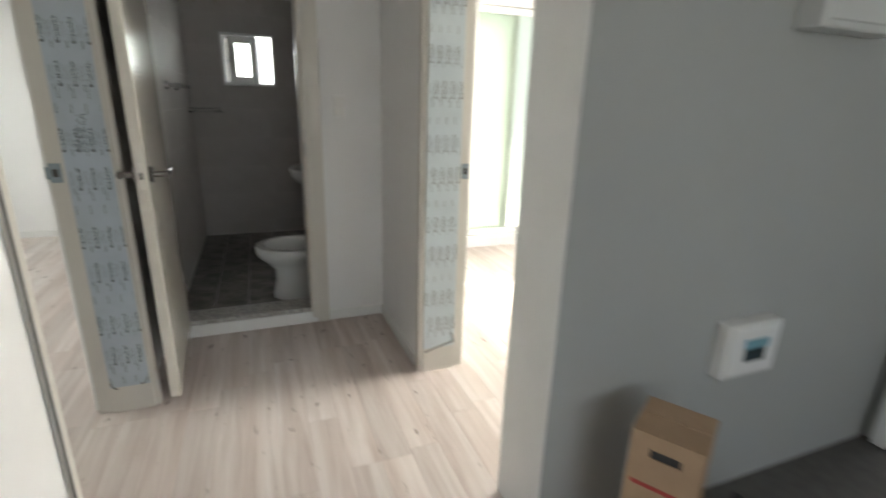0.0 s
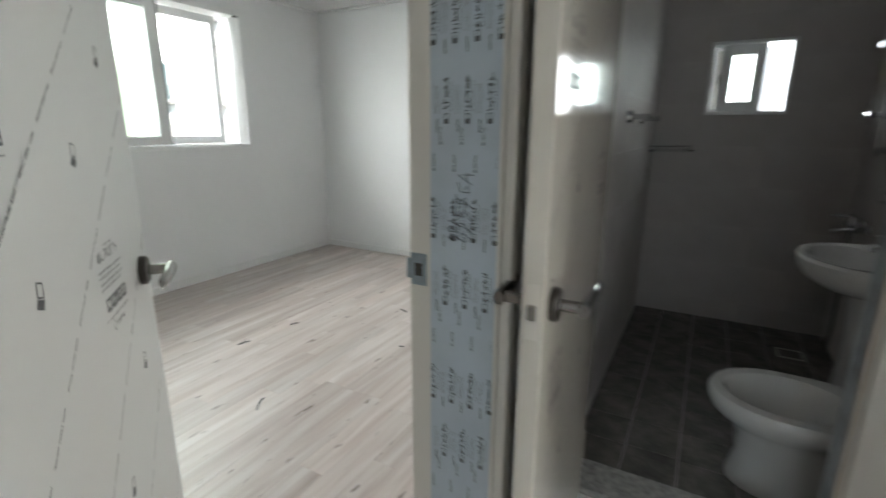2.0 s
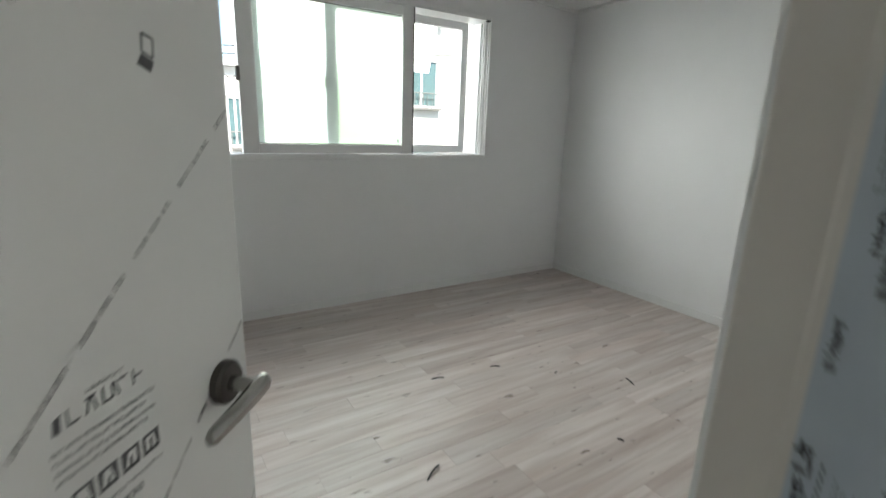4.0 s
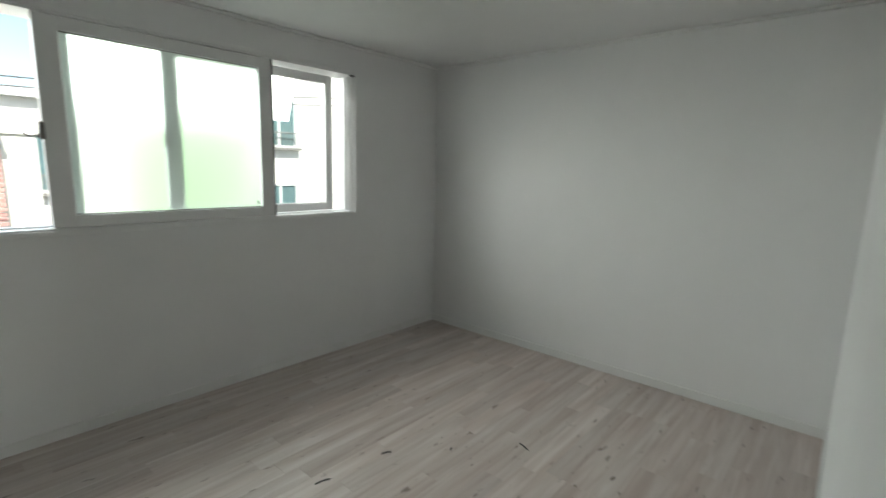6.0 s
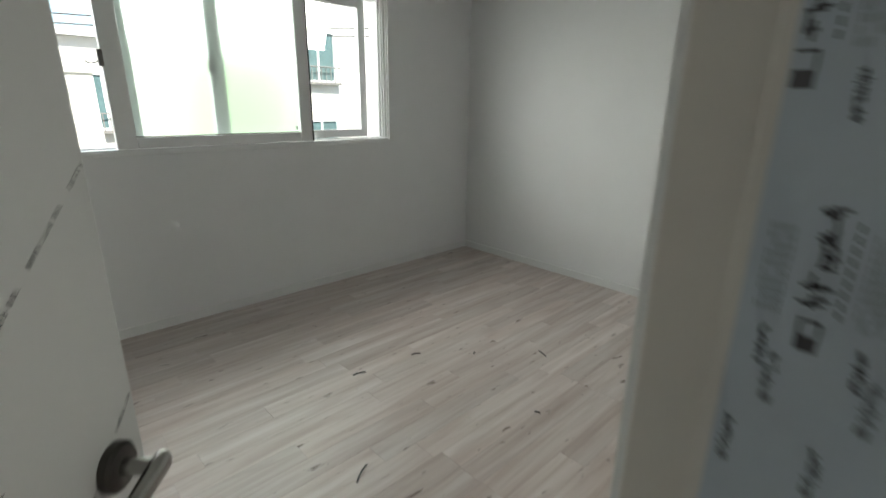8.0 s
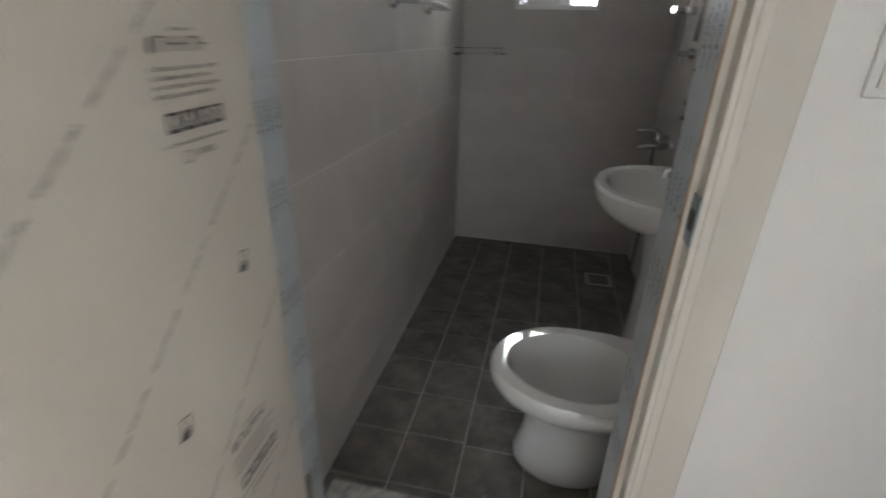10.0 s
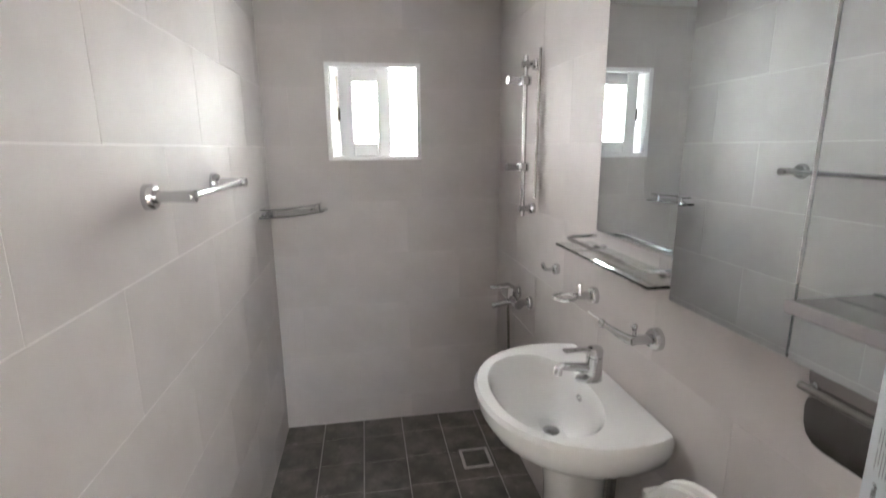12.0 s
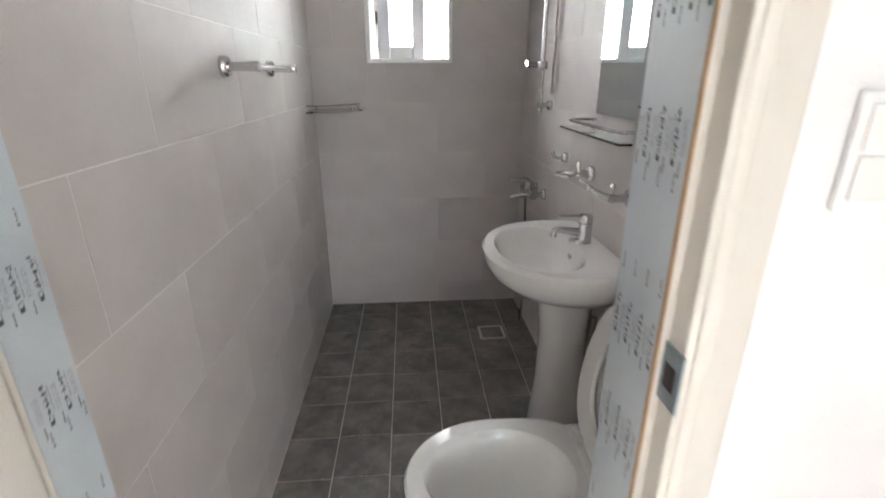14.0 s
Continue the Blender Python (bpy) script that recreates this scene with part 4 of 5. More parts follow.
def cardboard_box():
    c = empty("cardboard_box", "tall brown cardboard carton with a hand hole", "box", pose(1.46, -2.0, 0, 0, 0, -58))
    w, dd, h, t = 0.085, 0.085, 0.53, 0.004
    bm = bmesh.new()
    # front with a hand slot, other sides plain
    for b in ((-w, w, -dd, -dd + t, 0, h - 0.062), (-w, w, -dd, -dd + t, h - 0.037, h), (-w, -0.035, -dd, -dd + t, h - 0.062, h - 0.037), (0.035, w, -dd, -dd + t, h - 0.062, h - 0.037),
              (-w, w, dd - t, dd, 0, h), (-w, -w + t, -dd, dd, 0, h), (w - t, w, -dd, dd, 0, h), (-w, w, -dd, dd, 0, t)):
        bx(bm, *b)
    part("body", bm, CARD, c)
    part("flap", boxmesh(-w, w, -dd, 0.002, h, h + t), CARD, c)
    part("flap", boxmesh(-w, w, 0.006, dd, h + 0.001, h + t + 0.001), CARD, c)
    # near-black sheet that stands for the shade within the carton
    part("hand_hole_shade", boxmesh(-w + 0.006, w - 0.006, -dd + 0.007, -dd + 0.011, h - 0.08, h - 0.012), RUBBER, c, "dark sheet for the shade behind the hand hole")
    part("print_band", boxmesh(-w + 0.015, w - 0.015, -dd - 0.0008, -dd, h - 0.15, h - 0.138), CARD_RED, c, "faded red print")
    part("print_block", boxmesh(w, w + 0.0008, -dd + 0.02, dd - 0.02, 0.08, 0.27), CARD_RED, c, "red printed block")


def shoe():
    s = empty("shoe", "dark slip-on shoe on the entrance tiles", "shoe", pose(1.88, -1.99, -0.012, 0, 0, 60))
    up = bmesh.new()
    loft(up, [egg(0, 0, 0.12, 0.12, 0.042, 0.018, 28), egg(0, 0, 0.118, 0.118, 0.04, 0.04, 28), egg(0.02, 0, 0.10, 0.095, 0.034, 0.065, 28), egg(0.05, 0, 0.05, 0.06, 0.026, 0.082, 28)])
    part("upper", up, RUBBER, s, "dark upper", True)
    so = bmesh.new()
    loft(so, [egg(0, 0, 0.125, 0.125, 0.045, 0.0, 28), egg(0, 0, 0.127, 0.127, 0.046, 0.018, 28)])
    part("sole", so, GASKET, s, "grey sole", True)


def light_switch():
    s = empty("light_switch", "white two-rocker light switch with protective film", "switch")
    part("plate", boxmesh(0.929, 0.999, BF - 0.009, BF, 1.20, 1.32, 0.003), PVC, s)
    for z0 in (1.212, 1.262):
        part("rocker", boxmesh(0.939, 0.989, BF - 0.013, BF - 0.008, z0, z0 + 0.046, 0.002), PLASTIC, s)


def plaque():
    p = empty("wall_plaque", "brown framed plaque with carved signs above the balcony door", "plaque")
    x0, x1, z0, z1 = 2.62, 2.96, 2.185, 2.31
    part("frame", ring_frame("y", LY - 0.02, 0.02, x0, x1, z0, z1, 0.014, 0.003), WOODFRAME, p, "brown frame")
    part("board", boxmesh(x0 + 0.014, x1 - 0.014, LY - 0.012, LY, z0 + 0.014, z1 - 0.014), CARD, p, "tan board")
    for k in range(4):
        x = x0 + 0.045 + k * 0.075
        part("sign", boxmesh(x, x + 0.035, LY - 0.015, LY - 0.011, z0 + 0.04, z1 - 0.04, 0.002), WOODFRAME, p)


def debris(x, y, length, turn, curl):
    bm = bmesh.new()
    tube(bm, bend((-length / 2, 0, 0.004), (0, curl, 0.012), (length / 2, curl * 0.3, 0.004), 7), [0.002] + [0.004] * 6 + [0.0015], 6)
    ob = solid("floor_scrap", bm, DEBRIS, "thin dark scrap of film lying on the planks", "scrap", group="scraps on the floor", smooth=True)
    ob.matrix_basis = pose(x, y, 0.001, 0, 0, turn)


entrance_door()
wall_panel()
upper_box()
cardboard_box()
shoe()
light_switch()
plaque()
for q in ((-1.40, -0.10, 0.11, 120, 0.012), (-1.47, 1.25, 0.08, 160, 0.004), (-1.98, 0.68, 0.06, 60, 0.006), (-2.03, 0.31, 0.08, 75, 0.004), (-1.15, 0.75, 0.03, 20, 0.003), (-1.75, 0.95, 0.03, 110, 0.003)):
    debris(*q)


# ---- bathroom things ----
def toilet():
    t = empty("toilet", "white ceramic toilet with seat and lid raised", "toilet", pose(0, 0, 0))
    cy = 0.49
    rings = [egg(0.72, cy, 0.165, 0.16, 0.125, 0.0), egg(0.72, cy, 0.165, 0.16, 0.122, 0.03), egg(0.73, cy, 0.15, 0.16, 0.10, 0.12), egg(0.73, cy, 0.16, 0.17, 0.105, 0.2),
             egg(0.72, cy, 0.20, 0.20, 0.14, 0.25), egg(0.71, cy, 0.24, 0.26, 0.19, 0.295, back_power=2.6), egg(0.71, cy, 0.252, 0.28, 0.207, 0.33, back_power=3.2), egg(0.71, cy, 0.252, 0.28, 0.209, 0.355, back_power=3.2),
             egg(0.71, cy, 0.244, 0.275, 0.202, 0.366, back_power=3.2), egg(0.715, cy, 0.208, 0.19, 0.162, 0.366), egg(0.715, cy, 0.198, 0.18, 0.153, 0.355), egg(0.71, cy, 0.19, 0.165, 0.145, 0.33),
             egg(0.71, cy, 0.155, 0.13, 0.115, 0.25), egg(0.73, cy, 0.10, 0.08, 0.07, 0.18), egg(0.745, cy, 0.06, 0.05, 0.045, 0.13)]
    bm = bmesh.new()
    loft(bm, rings)
    part("bowl", bm, CERAMIC, t, "glossy white bowl", True)
    bm = bmesh.new()
    bx(bm, 0.925, 1.12, cy - 0.17, cy + 0.17, 0.30, 0.372, 0.02)
    bx(bm, 0.89, 1.10, cy - 0.09, cy + 0.09, 0.0, 0.31, 0.03)
    part("back_block", bm, CERAMIC, t, smooth=True)
    bm = bmesh.new()
    bx(bm, 1.03, 1.13, cy - 0.19, cy + 0.19, 0.37, 0.70, 0.02)
    part("cistern", bm, CERAMIC, t, "low white cistern", True)
    bm = bmesh.new()
    bx(bm, 1.02, 1.135, cy - 0.195, cy + 0.195, 0.70, 0.73, 0.01)
    part("cistern_lid", bm, CERAMIC, t, smooth=True)
    # seat ring and lid, both raised: built lying, turned up about the hinge
    hx, hz = 0.945, 0.385
    up = Matrix.Translation((hx, 0, hz)) @ Matrix.Rotation(radians(101), 4, "Y") @ Matrix.Translation((-hx, 0, -hz))
    bm = bmesh.new()
    a = [egg(0.74, cy, 0.242, 0.20, 0.194, 0.385, 48, 2.35), egg(0.74, cy, 0.246, 0.204, 0.198, 0.392, 48, 2.35), egg(0.74, cy, 0.242, 0.20, 0.194, 0.400, 48, 2.35), egg(0.74, cy, 0.220, 0.185, 0.172, 0.406, 48, 2.3),
         egg(0.735, cy, 0.175, 0.150, 0.128, 0.404, 48), egg(0.735, cy, 0.166, 0.142, 0.119, 0.396, 48), egg(0.735, cy, 0.166, 0.142, 0.119, 0.385, 48)]
    loft(bm, a + [a[0]], False, False)
    bmesh.ops.remove_doubles(bm, verts=bm.verts, dist=0.0001)
    bm.transform(up)
    part("seat", bm, PLASTIC, t, "white plastic seat ring", True)
    bm = bmesh.new()
    loft(bm, [egg(0.735, cy, 0.246, 0.205, 0.200, 0.409, 48, 2.35), egg(0.735, cy, 0.252, 0.21, 0.206, 0.416, 48, 2.35), egg(0.735, cy, 0.244, 0.205, 0.198, 0.427, 48, 2.35), egg(0.735, cy, 0.12, 0.12, 0.09, 0.434, 48)])
    bm.transform(up)
    part("lid", bm, PLASTIC, t, "white plastic lid", True)
    for s in (-1, 1):
        bm = bmesh.new()
        tube(bm, [(hx, cy + s * 0.085, 0.372), (hx, cy + s * 0.085, 0.40)], 0.014, 12)
        tube(bm, [(hx, cy + s * 0.055, 0.392), (hx, cy + s * 0.115, 0.392)], 0.011, 12)
        part("hinge", bm, PLASTIC, t, smooth=True)
    return t


def basin():
    b = empty("washbasin", "white ceramic pedestal washbasin on the tiled wall", "washbasin")
    cy, zr = 1.01, 0.80

    def ov(f, bk, h, z, cx=0.98, p=2.15, tilt=0.0):
        return [(min(x, 1.136), y, zz) for x, y, zz in egg(cx, cy, f, bk, h, z, 48, p, tilt)]

    rings = [ov(0.11, 0.16, 0.11, 0.655, 1.0), ov(0.17, 0.2, 0.18, 0.664, 1.02), ov(0.225, 0.24, 0.245, 0.688, 1.02), ov(0.265, 0.26, 0.28, 0.722, 1.02), ov(0.281, 0.27, 0.294, 0.757, 1.02), ov(0.285, 0.275, 0.297, zr - 0.012, 1.02),
             ov(0.277, 0.272, 0.29, zr, 1.02), ov(0.155, 0.125, 0.228, zr - 0.003, 0.93), ov(0.146, 0.115, 0.218, zr - 0.014, 0.93), ov(0.135, 0.10, 0.20, zr - 0.05, 0.93), ov(0.10, 0.075, 0.15, zr - 0.105, 0.935), ov(0.05, 0.04, 0.07, zr - 0.135, 0.945), ov(0.018, 0.018, 0.018, zr - 0.138, 0.95)]
    bm = bmesh.new()
    loft(bm, rings)
    part("bowl", bm, CERAMIC, b, "glossy white oval bowl", True)
    bm = bmesh.new()
    loft(bm, [egg(1.03, cy + 0.03, 0.10, 0.10, 0.105, 0.0, 32, 2.4), egg(1.03, cy + 0.03, 0.095, 0.10, 0.10, 0.04, 32, 2.4), egg(1.03, cy + 0.03, 0.075, 0.10, 0.08, 0.25, 32, 2.4), egg(1.03, cy + 0.03, 0.075, 0.10, 0.08, 0.45, 32, 2.4), egg(1.02, cy + 0.02, 0.09, 0.11, 0.10, 0.665, 32, 2.4)])
    part("pedestal", bm, CERAMIC, b, "white ceramic pedestal", True)
    bm = bmesh.new()
    disc(bm, (0.95, cy, zr - 0.139), (0, 0, 1), 0.024, 0.006)
    part("waste", bm, CHROME, b, "chrome waste plug", True)
    bm = bmesh.new()
    tube(bm, [(1.034, cy, zr - 0.04), (1.026, cy, zr - 0.043)], 0.011, 12)
    part("overflow", bm, CHROME, b, "chrome overflow ring", True)
    f = empty("basin_tap", "chrome single-lever basin mixer tap", "tap")
    tx, tz, cy = 1.085, zr - 0.001, 1.04
    bm = bmesh.new()
    loft(bm, [egg(tx - 0.005, cy, 0.05, 0.03, 0.028, tz, 28), egg(tx - 0.005, cy, 0.048, 0.029, 0.027, tz + 0.008, 28), egg(tx, cy, 0.026, 0.024, 0.023, tz + 0.016, 28), egg(tx, cy, 0.023, 0.023, 0.022, tz + 0.068, 28)])
    part("body", bm, CHROME, f, smooth=True)
    bm = bmesh.new()
    tube(bm, [(tx - 0.01, cy, tz + 0.034), (tx - 0.06, cy, tz + 0.042), (tx - 0.098, cy, tz + 0.046), (tx - 0.108, cy, tz + 0.04), (tx - 0.109, cy, tz + 0.022)], [0.015, 0.0125, 0.0115, 0.012, 0.0125], 14)
    part("spout", bm, CHROME, f, smooth=True)
    bm = bmesh.new()
    loft(bm, [egg(tx, cy, 0.023, 0.023, 0.023, tz + 0.07, 24), egg(tx, cy, 0.024, 0.024, 0.024, tz + 0.088, 24), egg(tx, cy, 0.02, 0.02, 0.02, tz + 0.096, 24)])
    cap = part("lever", bm, CHROME, f, smooth=True)
    bm = bmesh.new()
    bx(bm, tx - 0.095, tx - 0.005, cy - 0.012, cy + 0.012, tz + 0.088, tz + 0.096, 0.003)
    part("lever_grip", bm, CHROME, cap, smooth=True)
    # waste pipe behind the pedestal
    bm = bmesh.new()
    tube(bm, bend((1.11, cy - 0.1, 0.56), (1.09, cy - 0.11, 0.45), (1.13, cy - 0.1, 0.36)), 0.012, 8)
    part("supply_hose", bm, GASKET, b, "dark supply hose", True)


def rosette(bm, y, z, side=1, r=0.026):
    x = BW if side > 0 else 0.0
    disc(bm, (x, y, z), (-side, 0, 0), r, 0.02)


def wall_fittings():
    # hook
    h = empty("robe_hook", "small chrome hook on the wall tiles", "hook")
    bm = bmesh.new()
    rosette(bm, 1.45, 1.02, 1, 0.02)
    part("rosette", bm, CHROME, h, smooth=True)
    bm = bmesh.new()
    tube(bm, bend((1.12, 1.45, 1.02), (1.085, 1.45, 1.01), (1.08, 1.45, 1.045)), 0.007, 10)
    part("arm", bm, CHROME, h, smooth=True)
    # toothbrush ring
    c = empty("cup_holder", "chrome cup ring on the wall tiles", "holder")
    bm = bmesh.new()
    rosette(bm, 1.16, 1.01)
    part("rosette", bm, CHROME, c, smooth=True)
    bm = bmesh.new()
    tube(bm, [(1.12, 1.16, 1.01), (1.07, 1.16, 1.012)], [0.014, 0.010], 12)
    tube(bm, [(1.085, 1.15, 1.018), (1.082, 1.15, 1.045), (1.082, 1.15, 1.052)], [0.005, 0.007, 0.004], 8)
    part("arm", bm, CHROME, c, smooth=True)
    bm = bmesh.new()
    pts = [(1.04 + 0.034 * math.cos(a), 1.16 + 0.034 * math.sin(a), 1.01) for a in [2 * math.pi * k / 24 for k in range(25)]]
    tube(bm, pts, 0.005, 8, False)
    part("ring", bm, CHROME, c, smooth=True)
    # soap holder with a tilted arm
    s = empty("soap_holder", "chrome soap holder arm above the basin", "holder")
    bm = bmesh.new()
    rosette(bm, 0.84, 1.0, 1, 0.028)
    part("rosette", bm, CHROME, s, smooth=True)
    bm = bmesh.new()
    tube(bm, [(1.12, 0.84, 1.0), (1.07, 0.845, 1.0)], 0.012, 12)
    tube(bm, [(1.075, 0.838, 1.0), (1.066, 0.87, 1.0), (1.055, 0.925, 1.004), (1.052, 0.938, 1.006)], [0.013, 0.011, 0.008, 0.008], 12)
    tube(bm, [(1.051, 0.934, 1.006), (1.049, 0.944, 1.007), (1.047, 0.954, 1.007)], [0.008, 0.0115, 0.006], 12)
    tube(bm, [(1.05, 0.95, 1.012), (1.03, 0.985, 1.026)], 0.003, 6)
    tube(bm, [(1.08, 0.845, 1.0), (1.078, 0.845, 1.03)], [0.005, 0.005], 8)
    tube(bm, [(1.078, 0.845, 1.026), (1.078, 0.845, 1.034), (1.078, 0.845, 1.042)], [0.005, 0.0095, 0.004], 10)
    part("arm", bm, CHROME, s, smooth=True)


def towel_bar():
    t = empty("towel_bar", "chrome towel bar on the tiled wall", "towel bar")
    z, x = 1.36, 0.085
    for y in (0.95, 1.40):
        bm = bmesh.new()
        rosette(bm, y, z, -1, 0.028)
        post = part("rosette", bm, CHROME, t, smooth=True)
        bm = bmesh.new()
        tube(bm, [(0.016, y, z), (0.05, y, z), (x + 0.014, y, z)], [0.013, 0.012, 0.014], 12)
        part("post", bm, CHROME, post, smooth=True)
    bm = bmesh.new()
    tube(bm, [(x, 0.93, z), (x, 1.42, z)], 0.0085, 12)
    part("rail", bm, CHROME, t, smooth=True)


def corner_shelf():
    s = empty("corner_shelf", "glass corner shelf with a chrome rail", "shelf")
    z, r, cx, cy = 1.165, 0.27, 0.003, YB - 0.003
    bm = bmesh.new()
    arc = [(cx + r * math.sin(a), cy - r * math.cos(a)) for a in [math.pi / 2 * k / 14 for k in range(15)]]
    out = [(cx, cy)] + arc
    loft(bm, [[(x, y, z) for x, y in out], [(x, y, z + 0.007) for x, y in out]])
    g = part("glass", bm, GLASS, s, "clear glass plate")
    bm = bmesh.new()
    tube(bm, [(cx + (r - 0.03) * math.sin(a), cy - (r - 0.03) * math.cos(a), z + 0.035) for a in [math.pi / 2 * k / 14 for k in range(15)]], 0.004, 8)
    for a in (0.2, 1.35):
        tube(bm, [(cx + (r - 0.03) * math.sin(a), cy - (r - 0.03) * math.cos(a), z + 0.004), (cx + (r - 0.03) * math.sin(a), cy - (r - 0.03) * math.cos(a), z + 0.036)], 0.005, 8)
    part("rail", bm, CHROME, s, "chrome rail", True)
    for p in ((0.2, YB - 0.012), (0.012, YB - 0.2)):
        bm = bmesh.new()
        disc(bm, (p[0], p[1], z - 0.008), (0, 0, 1), 0.012, 0.022, 12)
        part("clip", bm, CHROME, s, smooth=True)


def mirror_and_cabinet():
    m = empty("wall_mirror", "tall frameless mirror on the tiled wall", "mirror")
    part("backing", boxmesh(BW - 0.012, BW, 0.67, 1.15, 1.215, 1.90), GASKET, m)
    part("mirror_glass", boxmesh(BW - 0.016, BW - 0.012, 0.67, 1.15, 1.215, 1.90, 0.0015), MIRROR, m, "silvered glass")
    s = empty("glass_shelf", "glass shelf with a chrome rail under the mirror", "shelf")
    z = 1.165
    part("glass", boxmesh(BW - 0.12, BW - 0.002, 0.72, 1.20, z, z + 0.007, 0.002), GLASS, s, "clear glass plate")
    bm = bmesh.new()
    pts = [(BW - 0.004, 0.75, z + 0.03)] + bend((BW - 0.07, 0.75, z + 0.03), (BW - 0.105, 0.75, z + 0.03), (BW - 0.105, 0.79, z + 0.03)) + bend((BW - 0.105, 1.13, z + 0.03), (BW - 0.105, 1.17, z + 0.03), (BW - 0.07, 1.17, z + 0.03)) + [(BW - 0.004, 1.17, z + 0.03)]
    tube(bm, pts, 0.005, 8)
    part("rail", bm, CHROME, s, "chrome rail", True)
    for y in (0.80, 1.12):
        bm = bmesh.new()
        tube(bm, [(BW, y, z + 0.002), (BW - 0.035, y, z + 0.002)], 0.01, 10)
        part("bracket", bm, CHROME, s, smooth=True)
    c = empty("mirror_cabinet", "wall cabinet with mirrored sliding doors", "cabinet")
    part("body", boxmesh(BW - 0.10, BW, 0.40, 0.668, 1.165, 1.90, 0.002), PLASTIC, c, "white box")
    part("side_body", boxmesh(BW - 0.10, BW, 0.17, 0.3995, 1.165, 1.90, 0.002), PLASTIC, c, "white box")
    for y0, y1, xx, zb in ((0.402, 0.666, BW - 0.104, 1.162), (0.172, 0.3985, BW - 0.104, 1.162)):
        part("door", boxmesh(xx - 0.004, xx + 0.0035, y0, y1, zb, 1.90, 0.001), MIRROR, c, "mirrored door")
    part("edge_strip", boxmesh(BW - 0.1105, BW - 0.1, 0.3990, 0.4012, 1.272, 1.90, 0.0004), BOXGREY, c, "pale strip between the doors")


def paper_holder():
    p = empty("paper_holder", "chrome toilet paper holder with a hinged flap", "paper holder")
    y0, y1, z0 = 0.235, 0.385, 1.04

    def rounded(x0, x1, ya, yb, za, zb, r, top=False):
        out = []
        for cy2, cz2, a0 in ((yb - r, zb - r, 0), (ya + r, zb - r, 90), (ya + r, za + r, 180), (yb - r, za + r, 270)):
            out += [(cy2 + r * math.cos(radians(a0 + q)), cz2 + r * math.sin(radians(a0 + q))) for q in (0, 30, 60, 90)]
        bm = bmesh.new()
        loft(bm, [[(x0, q, z) for q, z in out], [(x1, q, z) for q, z in out]])
        return bm

    part("plate", rounded(BW - 0.006, BW, y0 + 0.01, y1 - 0.01, z0 + 0.05, z0 + 0.19, 0.015), CHROME, p)
    up = rounded(-0.0015, 0.0015, y0, y1, 0, 0.115, 0.02)
    up.transform(Matrix.Translation((BW - 0.085, 0, z0 + 0.085)) @ Matrix.Rotation(radians(10), 4, "Y"))
    part("flap", up, DARKCHROME, p, "bent chrome flap", True)
    low = rounded(-0.0015, 0.0015, y0, y1, 0, 0.085, 0.03)
    low.transform(Matrix.Translation((BW - 0.075, 0, z0)) @ Matrix.Rotation(radians(-6), 4, "Y"))
    part("lower_flap", low, DARKCHROME, p, "rounded chrome lower flap", True)
    for nm, xx, zz, r, mt in (("cross_bar", BW - 0.088, z0 + 0.085, 0.007, STEEL), ("roller", BW - 0.04, z0 + 0.195, 0.013, SCREEN)):
        bm = bmesh.new()
        tube(bm, [(xx, y0 - 0.004, zz), (xx, y1 - 0.012, zz), (xx, y1 + 0.006, zz)], [r, r, r * 0.9], 14)
        part(nm, bm, mt, p, smooth=True)
    for q in (y0 + 0.012, y1 - 0.012):
        bm = bmesh.new()
        tube(bm, [(BW, q, z0 + 0.13), (BW - 0.05, q, z0 + 0.12), (BW - 0.088, q, z0 + 0.085)], 0.006, 10)
        part("arm", bm, CHROME, p, smooth=True)
    s = empty("steel_shelf", "small steel shelf plate on the mirror cabinet's front", "shelf")
    part("plate", boxmesh(BW - 0.172, BW - 0.109, y0 - 0.06, y1 - 0.032, 1.262, 1.268, 0.002), DARKCHROME, s, "brushed steel plate")
    part("lip", boxmesh(BW - 0.175, BW - 0.172, y0 - 0.06, y1 - 0.032, 1.252, 1.27, 0.001), CHROME, s)


